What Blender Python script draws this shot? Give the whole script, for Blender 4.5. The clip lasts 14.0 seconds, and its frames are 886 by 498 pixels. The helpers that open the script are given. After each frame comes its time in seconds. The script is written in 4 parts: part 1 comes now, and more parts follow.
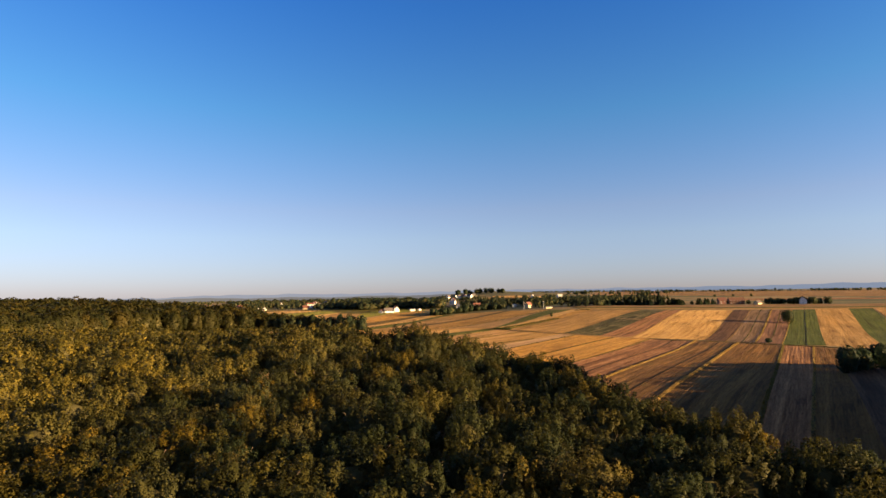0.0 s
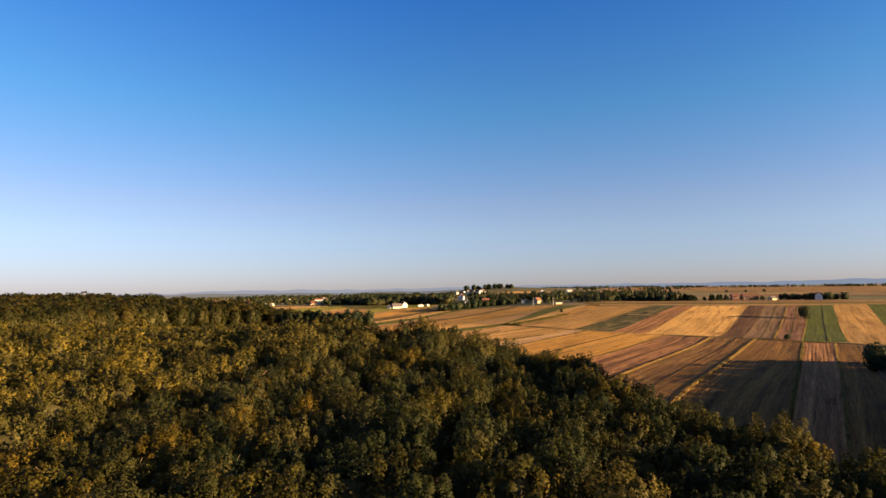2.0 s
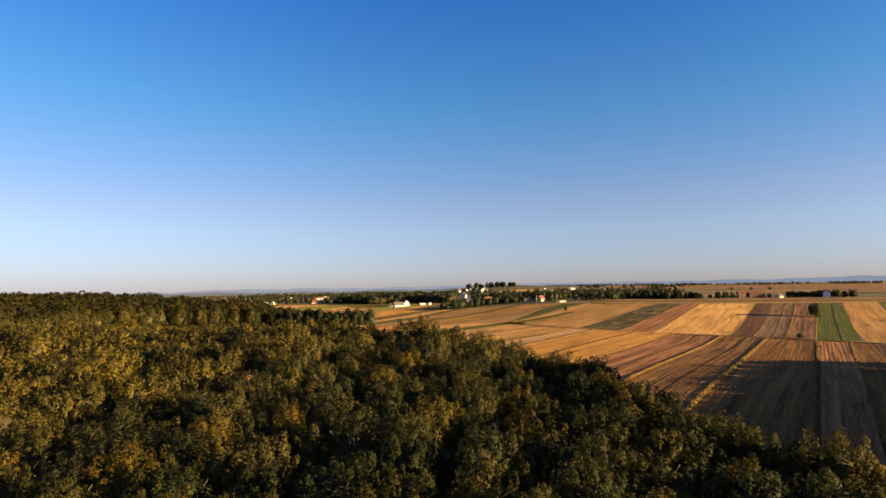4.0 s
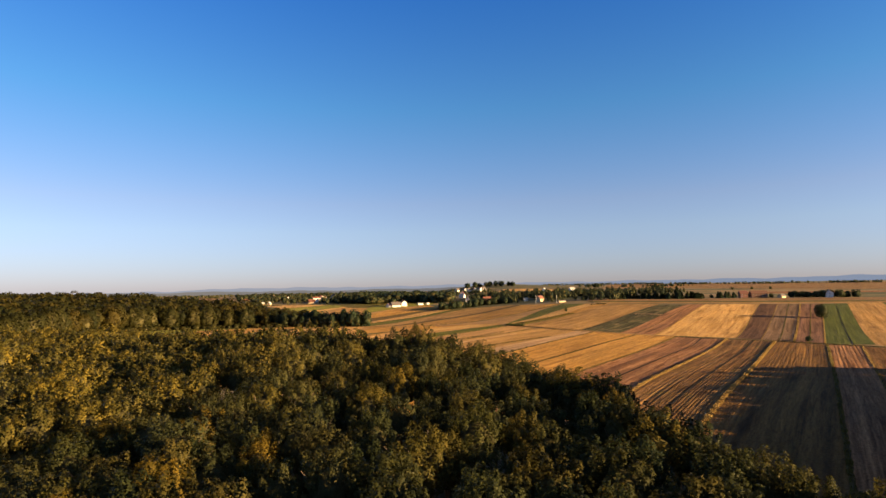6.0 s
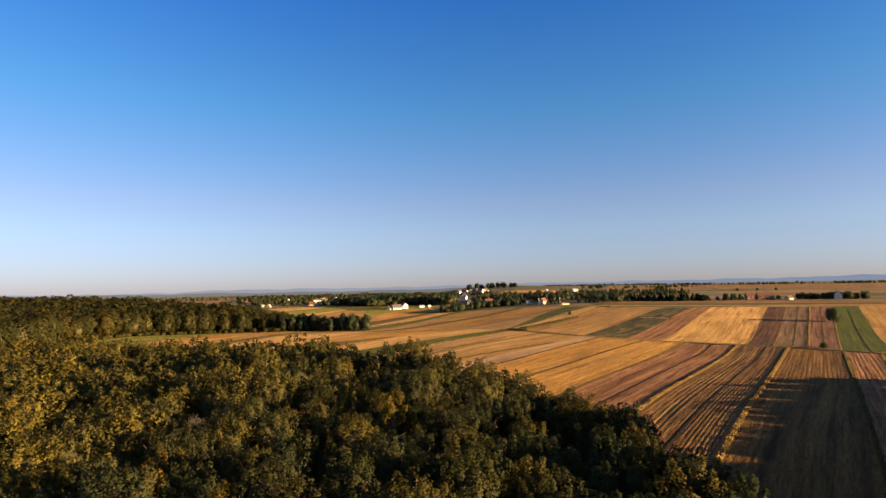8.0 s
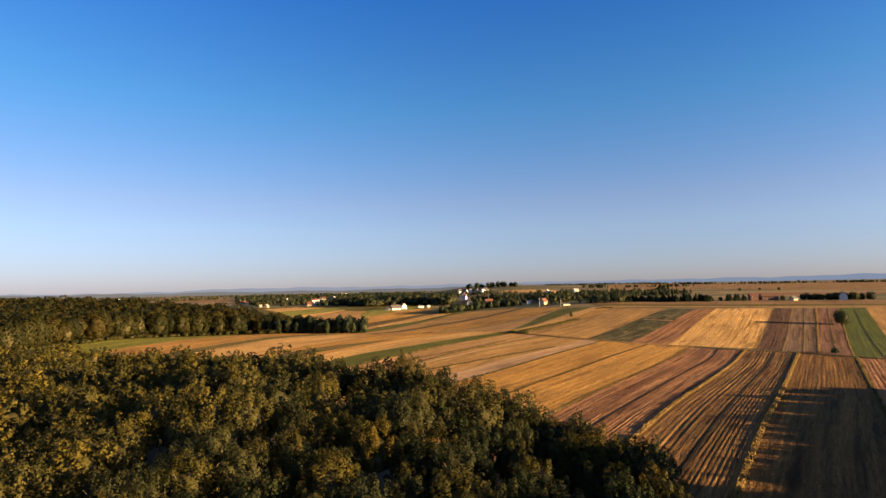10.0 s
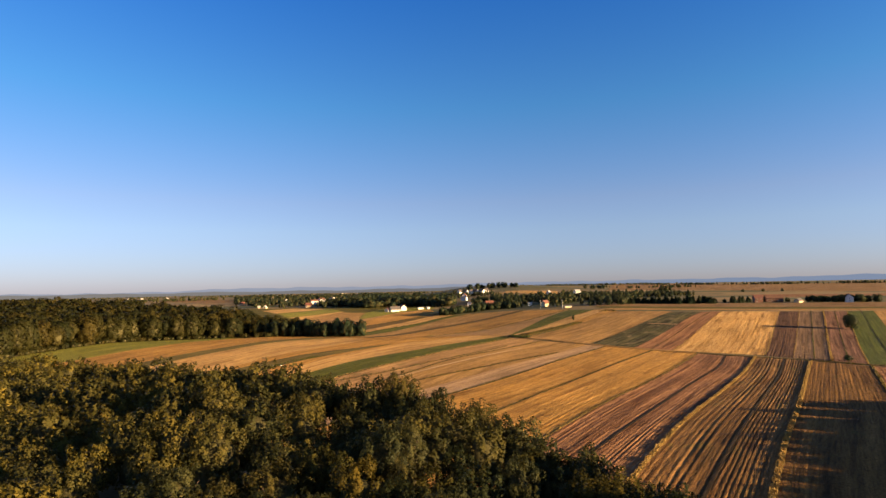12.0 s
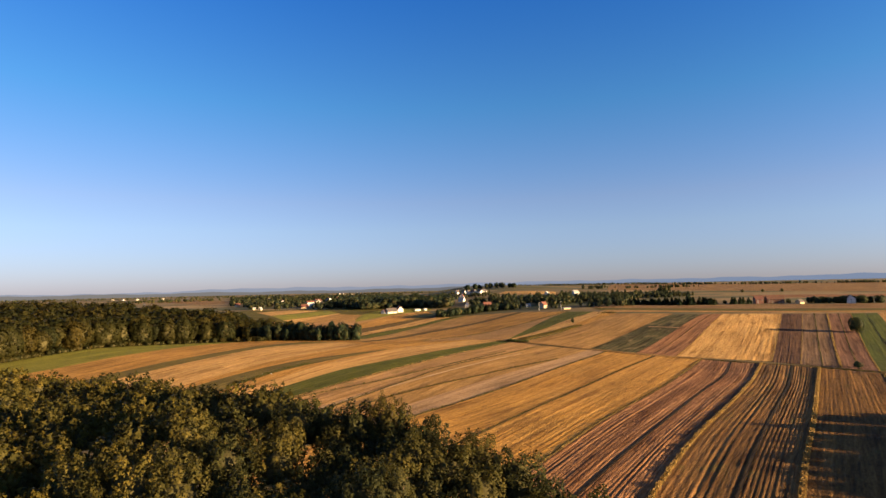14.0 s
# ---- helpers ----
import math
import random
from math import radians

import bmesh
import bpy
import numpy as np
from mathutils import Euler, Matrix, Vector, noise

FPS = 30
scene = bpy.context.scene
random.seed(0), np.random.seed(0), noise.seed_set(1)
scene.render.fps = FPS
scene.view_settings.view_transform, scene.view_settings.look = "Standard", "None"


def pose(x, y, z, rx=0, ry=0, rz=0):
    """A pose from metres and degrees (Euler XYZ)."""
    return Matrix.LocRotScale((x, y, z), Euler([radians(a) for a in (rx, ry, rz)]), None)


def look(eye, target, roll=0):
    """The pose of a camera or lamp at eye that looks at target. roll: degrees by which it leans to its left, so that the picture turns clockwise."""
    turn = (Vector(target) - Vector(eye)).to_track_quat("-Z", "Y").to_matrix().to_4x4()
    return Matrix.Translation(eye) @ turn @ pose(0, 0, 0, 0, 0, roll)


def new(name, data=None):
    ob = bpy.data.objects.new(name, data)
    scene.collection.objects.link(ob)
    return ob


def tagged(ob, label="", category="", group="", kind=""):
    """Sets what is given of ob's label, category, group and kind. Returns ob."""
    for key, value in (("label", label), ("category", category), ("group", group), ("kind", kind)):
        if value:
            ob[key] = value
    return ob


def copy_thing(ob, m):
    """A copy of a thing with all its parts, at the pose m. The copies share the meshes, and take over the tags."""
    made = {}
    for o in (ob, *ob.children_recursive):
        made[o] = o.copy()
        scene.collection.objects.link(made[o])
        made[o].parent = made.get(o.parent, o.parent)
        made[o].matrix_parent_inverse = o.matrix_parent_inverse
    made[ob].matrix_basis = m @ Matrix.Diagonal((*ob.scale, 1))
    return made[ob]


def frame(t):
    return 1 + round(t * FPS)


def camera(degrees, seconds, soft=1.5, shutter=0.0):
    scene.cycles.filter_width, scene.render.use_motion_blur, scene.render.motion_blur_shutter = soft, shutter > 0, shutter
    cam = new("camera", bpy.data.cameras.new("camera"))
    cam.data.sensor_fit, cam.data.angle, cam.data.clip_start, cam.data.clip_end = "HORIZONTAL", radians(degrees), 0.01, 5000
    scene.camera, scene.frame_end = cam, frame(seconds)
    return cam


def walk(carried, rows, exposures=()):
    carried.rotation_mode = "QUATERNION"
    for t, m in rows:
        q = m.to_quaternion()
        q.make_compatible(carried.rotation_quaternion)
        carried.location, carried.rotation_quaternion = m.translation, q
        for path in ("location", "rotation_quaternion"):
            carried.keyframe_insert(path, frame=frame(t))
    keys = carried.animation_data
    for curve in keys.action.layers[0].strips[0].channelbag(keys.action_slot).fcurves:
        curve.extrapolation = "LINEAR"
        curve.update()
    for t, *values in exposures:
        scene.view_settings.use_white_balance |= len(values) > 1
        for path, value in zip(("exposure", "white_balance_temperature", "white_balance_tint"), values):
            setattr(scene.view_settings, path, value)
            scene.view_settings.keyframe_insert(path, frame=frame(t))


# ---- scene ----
# camera: drone flight over the wood, forward and climbing
cam = camera(77.43, 14.0)


def aim(x, y, z, yaw, pitch, roll):
    """A camera pose: yaw to the left of +y, pitch above level, roll, in degrees."""
    return pose(x, y, z) @ pose(0, 0, 0, 0, 0, yaw) @ pose(0, 0, 0, 90 + pitch) @ pose(0, 0, 0, 0, 0, roll)


PATH = [
    (0.0, -5.05, -66.00, 34.40, -1.032, 4.723, -0.870),
    (0.5, -5.00, -64.21, 34.31, -0.614, 4.655, -0.844),
    (1.0, -4.99, -62.39, 34.16, -0.385, 4.487, -0.874),
    (1.5, -4.95, -60.46, 33.98, -0.229, 4.392, -0.843),
    (2.0, -4.92, -58.38, 33.85, -0.154, 4.305, -0.844),
    (2.5, -4.85, -56.15, 33.78, -0.019, 4.267, -0.903),
    (3.0, -4.78, -53.93, 33.69, 0.083, 4.238, -0.987),
    (5.5, -4.34, -41.93, 34.71, 0.019, 4.013, -0.938),
    (6.0, -4.08, -39.30, 35.37, -0.073, 4.005, -0.995),
    (6.5, -3.77, -36.67, 36.02, -0.042, 3.972, -1.030),
    (7.0, -3.45, -34.05, 36.63, 0.044, 4.119, -1.060),
    (9.5, -1.97, -21.28, 39.55, 0.201, 3.940, -1.149),
    (10.0, -1.65, -18.98, 40.07, 0.176, 3.920, -1.111),
    (10.5, -1.42, -16.69, 40.59, 0.172, 3.872, -1.101),
    (11.0, -1.20, -14.33, 41.16, 0.205, 3.872, -1.081),
    (11.5, -1.01, -11.90, 41.79, 0.225, 3.901, -1.127),
    (12.0, -0.80, -9.42, 42.40, 0.241, 3.891, -1.063),
    (12.5, -0.59, -6.99, 42.98, 0.227, 3.913, -1.018),
    (13.0, -0.40, -4.64, 43.59, 0.195, 3.869, -1.031),
    (13.5, -0.20, -2.29, 44.28, 0.126, 3.883, -1.086),
    (14.0, 0.00, -0.00, 45.00, 0.000, 3.835, -1.174),
]
walk(cam, [(t, aim(*p)) for t, *p in PATH], exposures=((0.0, 2.36, 6500, 10), (7.0, 2.32, 6400, 10), (14.0, 2.24, 6050, 10)))
# ---- end of camera ----

# ---- light ----
SUN_AZ, SUN_EL = radians(112.0), radians(8.5)  # azimuth clockwise from +y
SUN_DIR = Vector((math.sin(SUN_AZ) * math.cos(SUN_EL), math.cos(SUN_AZ) * math.cos(SUN_EL), math.sin(SUN_EL)))
world = bpy.data.worlds.new("world")
scene.world = world
world.use_nodes = True
wn = world.node_tree
sky = wn.nodes.new("ShaderNodeTexSky")
sky.sky_type = "NISHITA"
sky.sun_disc = False
sky.sun_elevation, sky.sun_rotation = SUN_EL, SUN_AZ
sky.altitude, sky.air_density, sky.dust_density, sky.ozone_density = 300, 1.0, 0.2, 2.0
background = wn.nodes["Background"]
background.inputs["Strength"].default_value = 0.043
# the air's deep evening blue: a smooth tint by height above the horizon, slightly dimmer to the west; the unseen zenith
# is warmed to neutralise the shade
way = wn.nodes.new("ShaderNodeSeparateXYZ")
wn.links.new(wn.nodes.new("ShaderNodeTexCoord").outputs["Generated"], way.inputs[0])
tint = wn.nodes.new("ShaderNodeValToRGB")
for k, (place, colour) in enumerate(((0.0, (0.6, 0.67, 1.42)), (0.05, (0.77, 0.78, 1.28)), (0.1, (0.93, 0.88, 1.2)), (0.15, (0.98, 0.89, 1.16)), (0.22, (0.8, 0.93, 1.25)), (0.31, (0.55, 0.98, 1.36)), (0.48, (0.31, 0.82, 1.56)), (0.7, (1.2, 0.76, 0.52)), (1.0, (1.75, 0.9, 0.44)))):
    spot = tint.color_ramp.elements[k] if k < 2 else tint.color_ramp.elements.new(place)
    spot.position, spot.color = place, (*colour, 1)
wn.links.new(way.outputs["Z"], tint.inputs[0])
east = wn.nodes.new("ShaderNodeMapRange")
for k, value in zip(("From Min", "From Max", "To Min", "To Max"), (-0.7, 0.7, 0.78, 0.83)):
    east.inputs[k].default_value = value
wn.links.new(way.outputs["X"], east.inputs["Value"])
product = wn.nodes.new("ShaderNodeMix")
product.data_type, product.blend_type = "RGBA", "MULTIPLY"
product.inputs[0].default_value = 1.0
wn.links.new(sky.outputs[0], product.inputs[6])
wn.links.new(tint.outputs[0], product.inputs[7])
scaled = wn.nodes.new("ShaderNodeVectorMath")
scaled.operation = "SCALE"
wn.links.new(product.outputs[2], scaled.inputs[0])
wn.links.new(east.outputs[0], scaled.inputs["Scale"])
wn.links.new(scaled.outputs[0], background.inputs["Color"])
sun = new("sun", bpy.data.lights.new("sun", "SUN"))
sun.data.energy, sun.data.angle, sun.data.color = 5.0, radians(0.6), (1.0, 0.64, 0.275)
sun.matrix_world = look((0, 0, 0), -SUN_DIR)


# ---- materials ----
def nodes_of(name):
    m = bpy.data.materials.new(name)
    m.use_nodes = True
    t = m.node_tree
    return m, t, t.nodes["Principled BSDF"]


def add(t, kind, **values):
    n = t.nodes.new("ShaderNode" + kind)
    for key, value in values.items():
        n.inputs[key.replace("_", " ")].default_value = value
    return n


def ramp(t, source, *stops):
    n = t.nodes.new("ShaderNodeValToRGB")
    e = n.color_ramp.elements
    while len(e) < len(stops):
        e.new(0.5)
    for k, (place, colour) in zip(e, stops):
        k.position, k.color = place, (*colour, 1)
    t.links.new(source, n.inputs[0])
    return n.outputs[0]


def mix(t, kind, factor, a, b):
    n = t.nodes.new("ShaderNodeMix")
    n.data_type, n.blend_type = "RGBA", kind
    for socket, value in ((n.inputs[0], factor), (n.inputs[6], a), (n.inputs[7], b)):
        if isinstance(value, (int, float)):
            socket.default_value = value
        elif isinstance(value, tuple):
            socket.default_value = (*value, 1)
        else:
            t.links.new(value, socket)
    return n.outputs[2]


def leaf_material(name, dark, mid, warm, through_light=0.42, by_attribute=False, even=0.08):
    """Foliage: one tone per tree, a little change from bough to bough and leaf to leaf, light passing through."""
    m, t, p = nodes_of(name)
    if by_attribute:
        a = t.nodes.new("ShaderNodeAttribute")
        a.attribute_name = "tone"
        tone = a.outputs["Fac"]
    else:
        tone = t.nodes.new("ShaderNodeObjectInfo").outputs["Random"]
    col = ramp(t, tone, (0.0, dark), (0.5, mid), (1.0, warm))
    leaf = t.nodes.new("ShaderNodeNewGeometry").outputs["Random Per Island"]
    col = mix(t, "MULTIPLY", 1.0, col, ramp(t, leaf, (0.0, (0.7 + even, 0.75 + even, 0.75 + even)), (1.0, (1.25 - even, 1.2 - even, 1.1))))
    bough = t.nodes.new("ShaderNodeAttribute")
    bough.attribute_name = "bough"
    col = mix(t, "MULTIPLY", 1.0, col, ramp(t, bough.outputs["Fac"], (0.0, (1, 1, 1)), (0.03, (0.66, 0.72, 0.74)), (1.0, (1.4, 1.34, 1.2))))
    t.links.new(col, p.inputs["Base Color"])
    p.inputs["Roughness"].default_value = 0.6
    p.inputs["Specular IOR Level"].default_value = 0.12
    tr = add(t, "BsdfTranslucent")
    t.links.new(col, tr.inputs[0])
    mx = t.nodes.new("ShaderNodeMixShader")
    mx.inputs[0].default_value = through_light
    t.links.new(p.outputs[0], mx.inputs[1])
    t.links.new(tr.outputs[0], mx.inputs[2])
    t.links.new(mx.outputs[0], t.nodes["Material Output"].inputs[0])
    return m


def field_material(name, low, high, rows=1.6, contrast=0.5, patches=0.4, weeds=None, weed_amount=0.3, bump=0.4):
    """Worked land: rows along the strip (uv in metres: u across, v along), stains, grain and weeds."""
    m, t, p = nodes_of(name)
    uv = t.nodes.new("ShaderNodeUVMap").outputs[0]

    def noise_at(sx, sy, detail, rough=0.6):
        s = t.nodes.new("ShaderNodeMapping")
        s.inputs["Scale"].default_value = (sx, sy, 1)
        t.links.new(uv, s.inputs[0])
        n = add(t, "TexNoise", Scale=1.0, Detail=detail, Roughness=rough)
        n.noise_dimensions = "2D"
        t.links.new(s.outputs[0], n.inputs["Vector"])
        return n.outputs["Fac"]

    streak = noise_at(1.0 / rows, 0.012, 2)
    fine = noise_at(3.0 / rows, 0.15, 3)
    patch = noise_at(0.06, 0.022, 4)
    grain = noise_at(1.6, 1.2, 4)
    broad = noise_at(0.22 / rows, 0.006, 3, 0.75)
    track = noise_at(0.55 / rows, 0.02, 2, 0.5)
    heap = noise_at(0.5, 0.25, 3, 0.7)
    col = ramp(t, streak, (0.3, low), (0.7, high))
    col = mix(t, "MULTIPLY", contrast, col, ramp(t, fine, (0.3, (0.55, 0.5, 0.47)), (0.65, (1.25, 1.25, 1.25))))
    col = mix(t, "MULTIPLY", patches, col, ramp(t, patch, (0.3, (0.55, 0.55, 0.55)), (0.7, (1.35, 1.3, 1.2))))
    col = mix(t, "MULTIPLY", contrast, col, ramp(t, broad, (0.3, (0.55, 0.5, 0.46)), (0.48, (1, 1, 1)), (0.68, (1.3, 1.3, 1.25))))
    col = mix(t, "MULTIPLY", contrast, col, ramp(t, track, (0.32, (0.42, 0.36, 0.3)), (0.4, (1, 1, 1))))
    col = mix(t, "MULTIPLY", contrast, col, ramp(t, heap, (0.3, (0.5, 0.45, 0.4)), (0.38, (1, 1, 1)), (0.66, (1, 1, 1)), (0.72, (1.3, 1.3, 1.25))))
    col = mix(t, "MULTIPLY", 0.7, col, ramp(t, grain, (0.3, (0.6, 0.6, 0.6)), (0.7, (1.35, 1.35, 1.35))))
    if weeds:
        spots = noise_at(0.12, 0.05, 5, 0.7)
        k = 0.68 - weed_amount * 0.4
        col = mix(t, "MIX", ramp(t, spots, (k, (0, 0, 0)), (k + 0.16, (0.85, 0.85, 0.85))), col, weeds)
    t.links.new(col, p.inputs["Base Color"])
    p.inputs["Roughness"].default_value = 0.95
    p.inputs["Specular IOR Level"].default_value = 0.1
    b = add(t, "Bump", Strength=0.8, Distance=bump)
    hsum = t.nodes.new("ShaderNodeMath")
    t.links.new(streak, hsum.inputs[0])
    t.links.new(grain, hsum.inputs[1])
    t.links.new(hsum.outputs[0], b.inputs["Height"])
    t.links.new(b.outputs[0], p.inputs["Normal"])
    return m


def plain_material(name, colour, rough=0.8, spread=0.25, scale=2.0, metal=0.0):
    """Paint, plaster, bark, tiles: a base colour with stains at two scales."""
    m, t, p = nodes_of(name)
    co = t.nodes.new("ShaderNodeTexCoord").outputs["Object"]
    n1 = add(t, "TexNoise", Scale=scale, Detail=5.0, Roughness=0.65)
    n2 = add(t, "TexNoise", Scale=scale * 8, Detail=3.0)
    t.links.new(co, n1.inputs["Vector"])
    t.links.new(co, n2.inputs["Vector"])
    a, c = 1 - spread, 1 + spread
    col = mix(t, "MULTIPLY", 1.0, colour, ramp(t, n1.outputs["Fac"], (0.3, (a, a, a)), (0.7, (c, c, c))))
    col = mix(t, "MULTIPLY", 0.5, col, ramp(t, n2.outputs["Fac"], (0.3, (a, a, a)), (0.7, (c, c, c))))
    t.links.new(col, p.inputs["Base Color"])
    p.inputs["Roughness"].default_value, p.inputs["Metallic"].default_value = rough, metal
    return m


# leaves: base tones for shadow-green, olive and autumn-gold trees
TONES = ((0.034, 0.039, 0.015), (0.072, 0.064, 0.018), (0.14, 0.11, 0.019))
LEAF = leaf_material("leaves", (0.034, 0.04, 0.018), (0.052, 0.052, 0.019), (0.075, 0.062, 0.017))
# darker copy of LEAF for southern and eastern trees, shade put into the colour
LEAF_SHADED = leaf_material("leaves_shaded", (0.018, 0.026, 0.012), (0.03, 0.034, 0.012), (0.045, 0.04, 0.01))
LEAF_GOLD = leaf_material("leaves_turning", (0.044, 0.046, 0.013), (0.07, 0.06, 0.013), (0.1, 0.072, 0.011))
LEAF_MANY = leaf_material("leaves_of_the_wood", *TONES, by_attribute=True)
LEAF_FAR = leaf_material("leaves_of_far_wood", (0.023, 0.027, 0.01), (0.034, 0.034, 0.01), (0.052, 0.042, 0.0095), 0.5, by_attribute=True, even=0.15)
LEAF_DARK = leaf_material("leaves_dark", (0.016, 0.03, 0.02), (0.027, 0.042, 0.024), (0.045, 0.052, 0.024))
LEAF_DARK_MANY = leaf_material("leaves_dark_many", (0.022, 0.038, 0.02), (0.038, 0.05, 0.022), (0.065, 0.064, 0.022), by_attribute=True)
DRY_GRASS = leaf_material("dry_grass", (0.22, 0.145, 0.045), (0.28, 0.185, 0.06), (0.34, 0.23, 0.08), 0.25)
GREEN_WEEDS = leaf_material("green_weeds", (0.04, 0.05, 0.012), (0.07, 0.065, 0.016), (0.11, 0.08, 0.02), 0.25)
# flat tone for the crowns' inner mass, standing in for the shade between leaves
CORE_SHADE = plain_material("core_shade", (0.055, 0.05, 0.024), 1.0, 0.4, 1.0)
CORE_SHADE.node_tree.nodes["Principled BSDF"].inputs["Specular IOR Level"].default_value = 0.0
BARK = plain_material("bark", (0.09, 0.065, 0.045), 0.95, 0.4, 1.5)
GOLD = field_material("gold_stubble", (0.285, 0.152, 0.034), (0.415, 0.238, 0.063), 1.8, 0.6, 0.4)
PALE_GOLD = field_material("pale_gold_stubble", (0.38, 0.222, 0.07), (0.51, 0.32, 0.115), 2.2, 0.6, 0.35)
TAN = field_material("tan_stubble", (0.25, 0.143, 0.044), (0.35, 0.216, 0.079), 2.0, 0.5, 0.45)
PINK = field_material("pinkish_stubble", (0.26, 0.155, 0.06), (0.36, 0.22, 0.095), 1.5, 0.5, 0.4, (0.115, 0.0952, 0.031), 0.2)
RED_SOIL = field_material("reddish_soil", (0.15, 0.074, 0.036), (0.28, 0.148, 0.073), 1.4, 0.7, 0.4)
DARK_SOIL = field_material("dark_soil", (0.062, 0.034, 0.021), (0.105, 0.059, 0.036), 1.5, 0.7, 0.4)
CART_TRACK = field_material("cart_track", (0.4, 0.275, 0.15), (0.52, 0.37, 0.21), 2.0, 0.3, 0.3)
PALE_EARTH = field_material("pale_earth", (0.3, 0.192, 0.1), (0.39, 0.258, 0.145), 2.0, 0.4, 0.4)
# about half as bright as DARK_SOIL, for thin dark furrow lines
DARK_FURROW = field_material("dark_furrow", (0.028, 0.02, 0.012), (0.045, 0.032, 0.018), 1.5, 0.5, 0.4)
BROWN_SOIL = field_material("brown_soil", (0.108, 0.058, 0.037), (0.182, 0.1, 0.064), 1.5, 0.7, 0.4)
BROWN_FALLOW = field_material("brown_fallow", (0.08, 0.054, 0.016), (0.13, 0.085, 0.026), 1.8, 0.5, 0.5)
GREY_SOIL = field_material("grey_soil", (0.11, 0.073, 0.044), (0.17, 0.11, 0.068), 1.5, 0.6, 0.4)
OLIVE = field_material("olive_weedy_rows", (0.1, 0.053, 0.015), (0.168, 0.09, 0.028), 1.6, 0.7, 0.5, (0.09, 0.064, 0.016), 0.18)
FURROWS = field_material("furrowed_rows", (0.1, 0.058, 0.022), (0.22, 0.122, 0.046), 1.6, 0.7, 0.5, (0.0792, 0.0714, 0.0186), 0.2)
CABBAGE = field_material("grey_green_crop", (0.032, 0.036, 0.014), (0.09, 0.08, 0.034), 1.6, 0.8, 0.8, (0.19, 0.145, 0.07), 0.34)
GREEN = field_material("green_crop", (0.043, 0.06, 0.01), (0.072, 0.086, 0.015), 1.5, 0.5, 0.4)
DEEP_GREEN = field_material("deep_green_crop", (0.066, 0.076, 0.011), (0.1, 0.104, 0.015), 1.5, 0.5, 0.5, (0.144, 0.0952, 0.031), 0.12)
GRASS = field_material("meadow_grass", (0.072, 0.068, 0.0124), (0.115, 0.0952, 0.0186), 2.5, 0.4, 0.5, (0.187, 0.122, 0.0372), 0.2)
MEADOW = field_material("green_meadow", (0.14, 0.145, 0.022), (0.21, 0.2, 0.032), 2.5, 0.4, 0.5, (0.16, 0.12, 0.04), 0.1)
OLIVE_FALLOW = field_material("olive_fallow", (0.1, 0.082, 0.02), (0.16, 0.12, 0.032), 1.8, 0.5, 0.5)
PATH_EARTH = field_material("path_earth", (0.07, 0.05, 0.016), (0.115, 0.078, 0.028), 0.9, 0.5, 0.5)
FAR_TAN = field_material("far_tan_fields", (0.165, 0.1, 0.044), (0.225, 0.138, 0.062), 30.0, 0.3, 0.5)


def ground_material():
    """Dry grassland close by; a patchwork of stubble, soil, meadow and groves farther off."""
    m, t, p = nodes_of("ground")
    co = t.nodes.new("ShaderNodeTexCoord").outputs["Object"]
    s = t.nodes.new("ShaderNodeMapping")
    s.inputs["Rotation"].default_value = (0, 0, radians(35))
    s.inputs["Scale"].default_value = (1 / 160, 1 / 60, 1)
    t.links.new(co, s.inputs[0])
    v = add(t, "TexVoronoi", Scale=1.0)
    v.voronoi_dimensions = "2D"
    t.links.new(s.outputs[0], v.inputs["Vector"])
    cell = t.nodes.new("ShaderNodeSeparateColor")
    t.links.new(v.outputs["Color"], cell.inputs[0])
    col = ramp(t, cell.outputs[0], (0.0, (0.1, 0.085, 0.045)), (0.3, (0.2, 0.145, 0.07)), (0.5, (0.3, 0.21, 0.1)), (0.65, (0.07, 0.08, 0.04)), (1.0, (0.12, 0.105, 0.055)))
    n = add(t, "TexNoise", Scale=0.05, Detail=6.0, Roughness=0.7)
    t.links.new(co, n.inputs["Vector"])
    col = mix(t, "MULTIPLY", 0.7, col, ramp(t, n.outputs["Fac"], (0.3, (0.6, 0.6, 0.6)), (0.7, (1.3, 1.3, 1.3))))
    g = add(t, "TexNoise", Scale=1.3, Detail=4.0)
    t.links.new(co, g.inputs["Vector"])
    col = mix(t, "MULTIPLY", 0.6, col, ramp(t, g.outputs["Fac"], (0.3, (0.6, 0.6, 0.6)), (0.7, (1.3, 1.3, 1.3))))
    t.links.new(col, p.inputs["Base Color"])
    p.inputs["Roughness"].default_value = 0.95
    p.inputs["Specular IOR Level"].default_value = 0.1
    return m


GROUND = ground_material()
FOREST_FLOOR = plain_material("forest_floor", (0.08, 0.06, 0.028), 0.95, 0.4, 0.3)


# ---- the lie of the land ----
def ease(a, b, v):
    k = np.clip((v - a) / (b - a), 0, 1)
    return k * k * (3 - 2 * k)


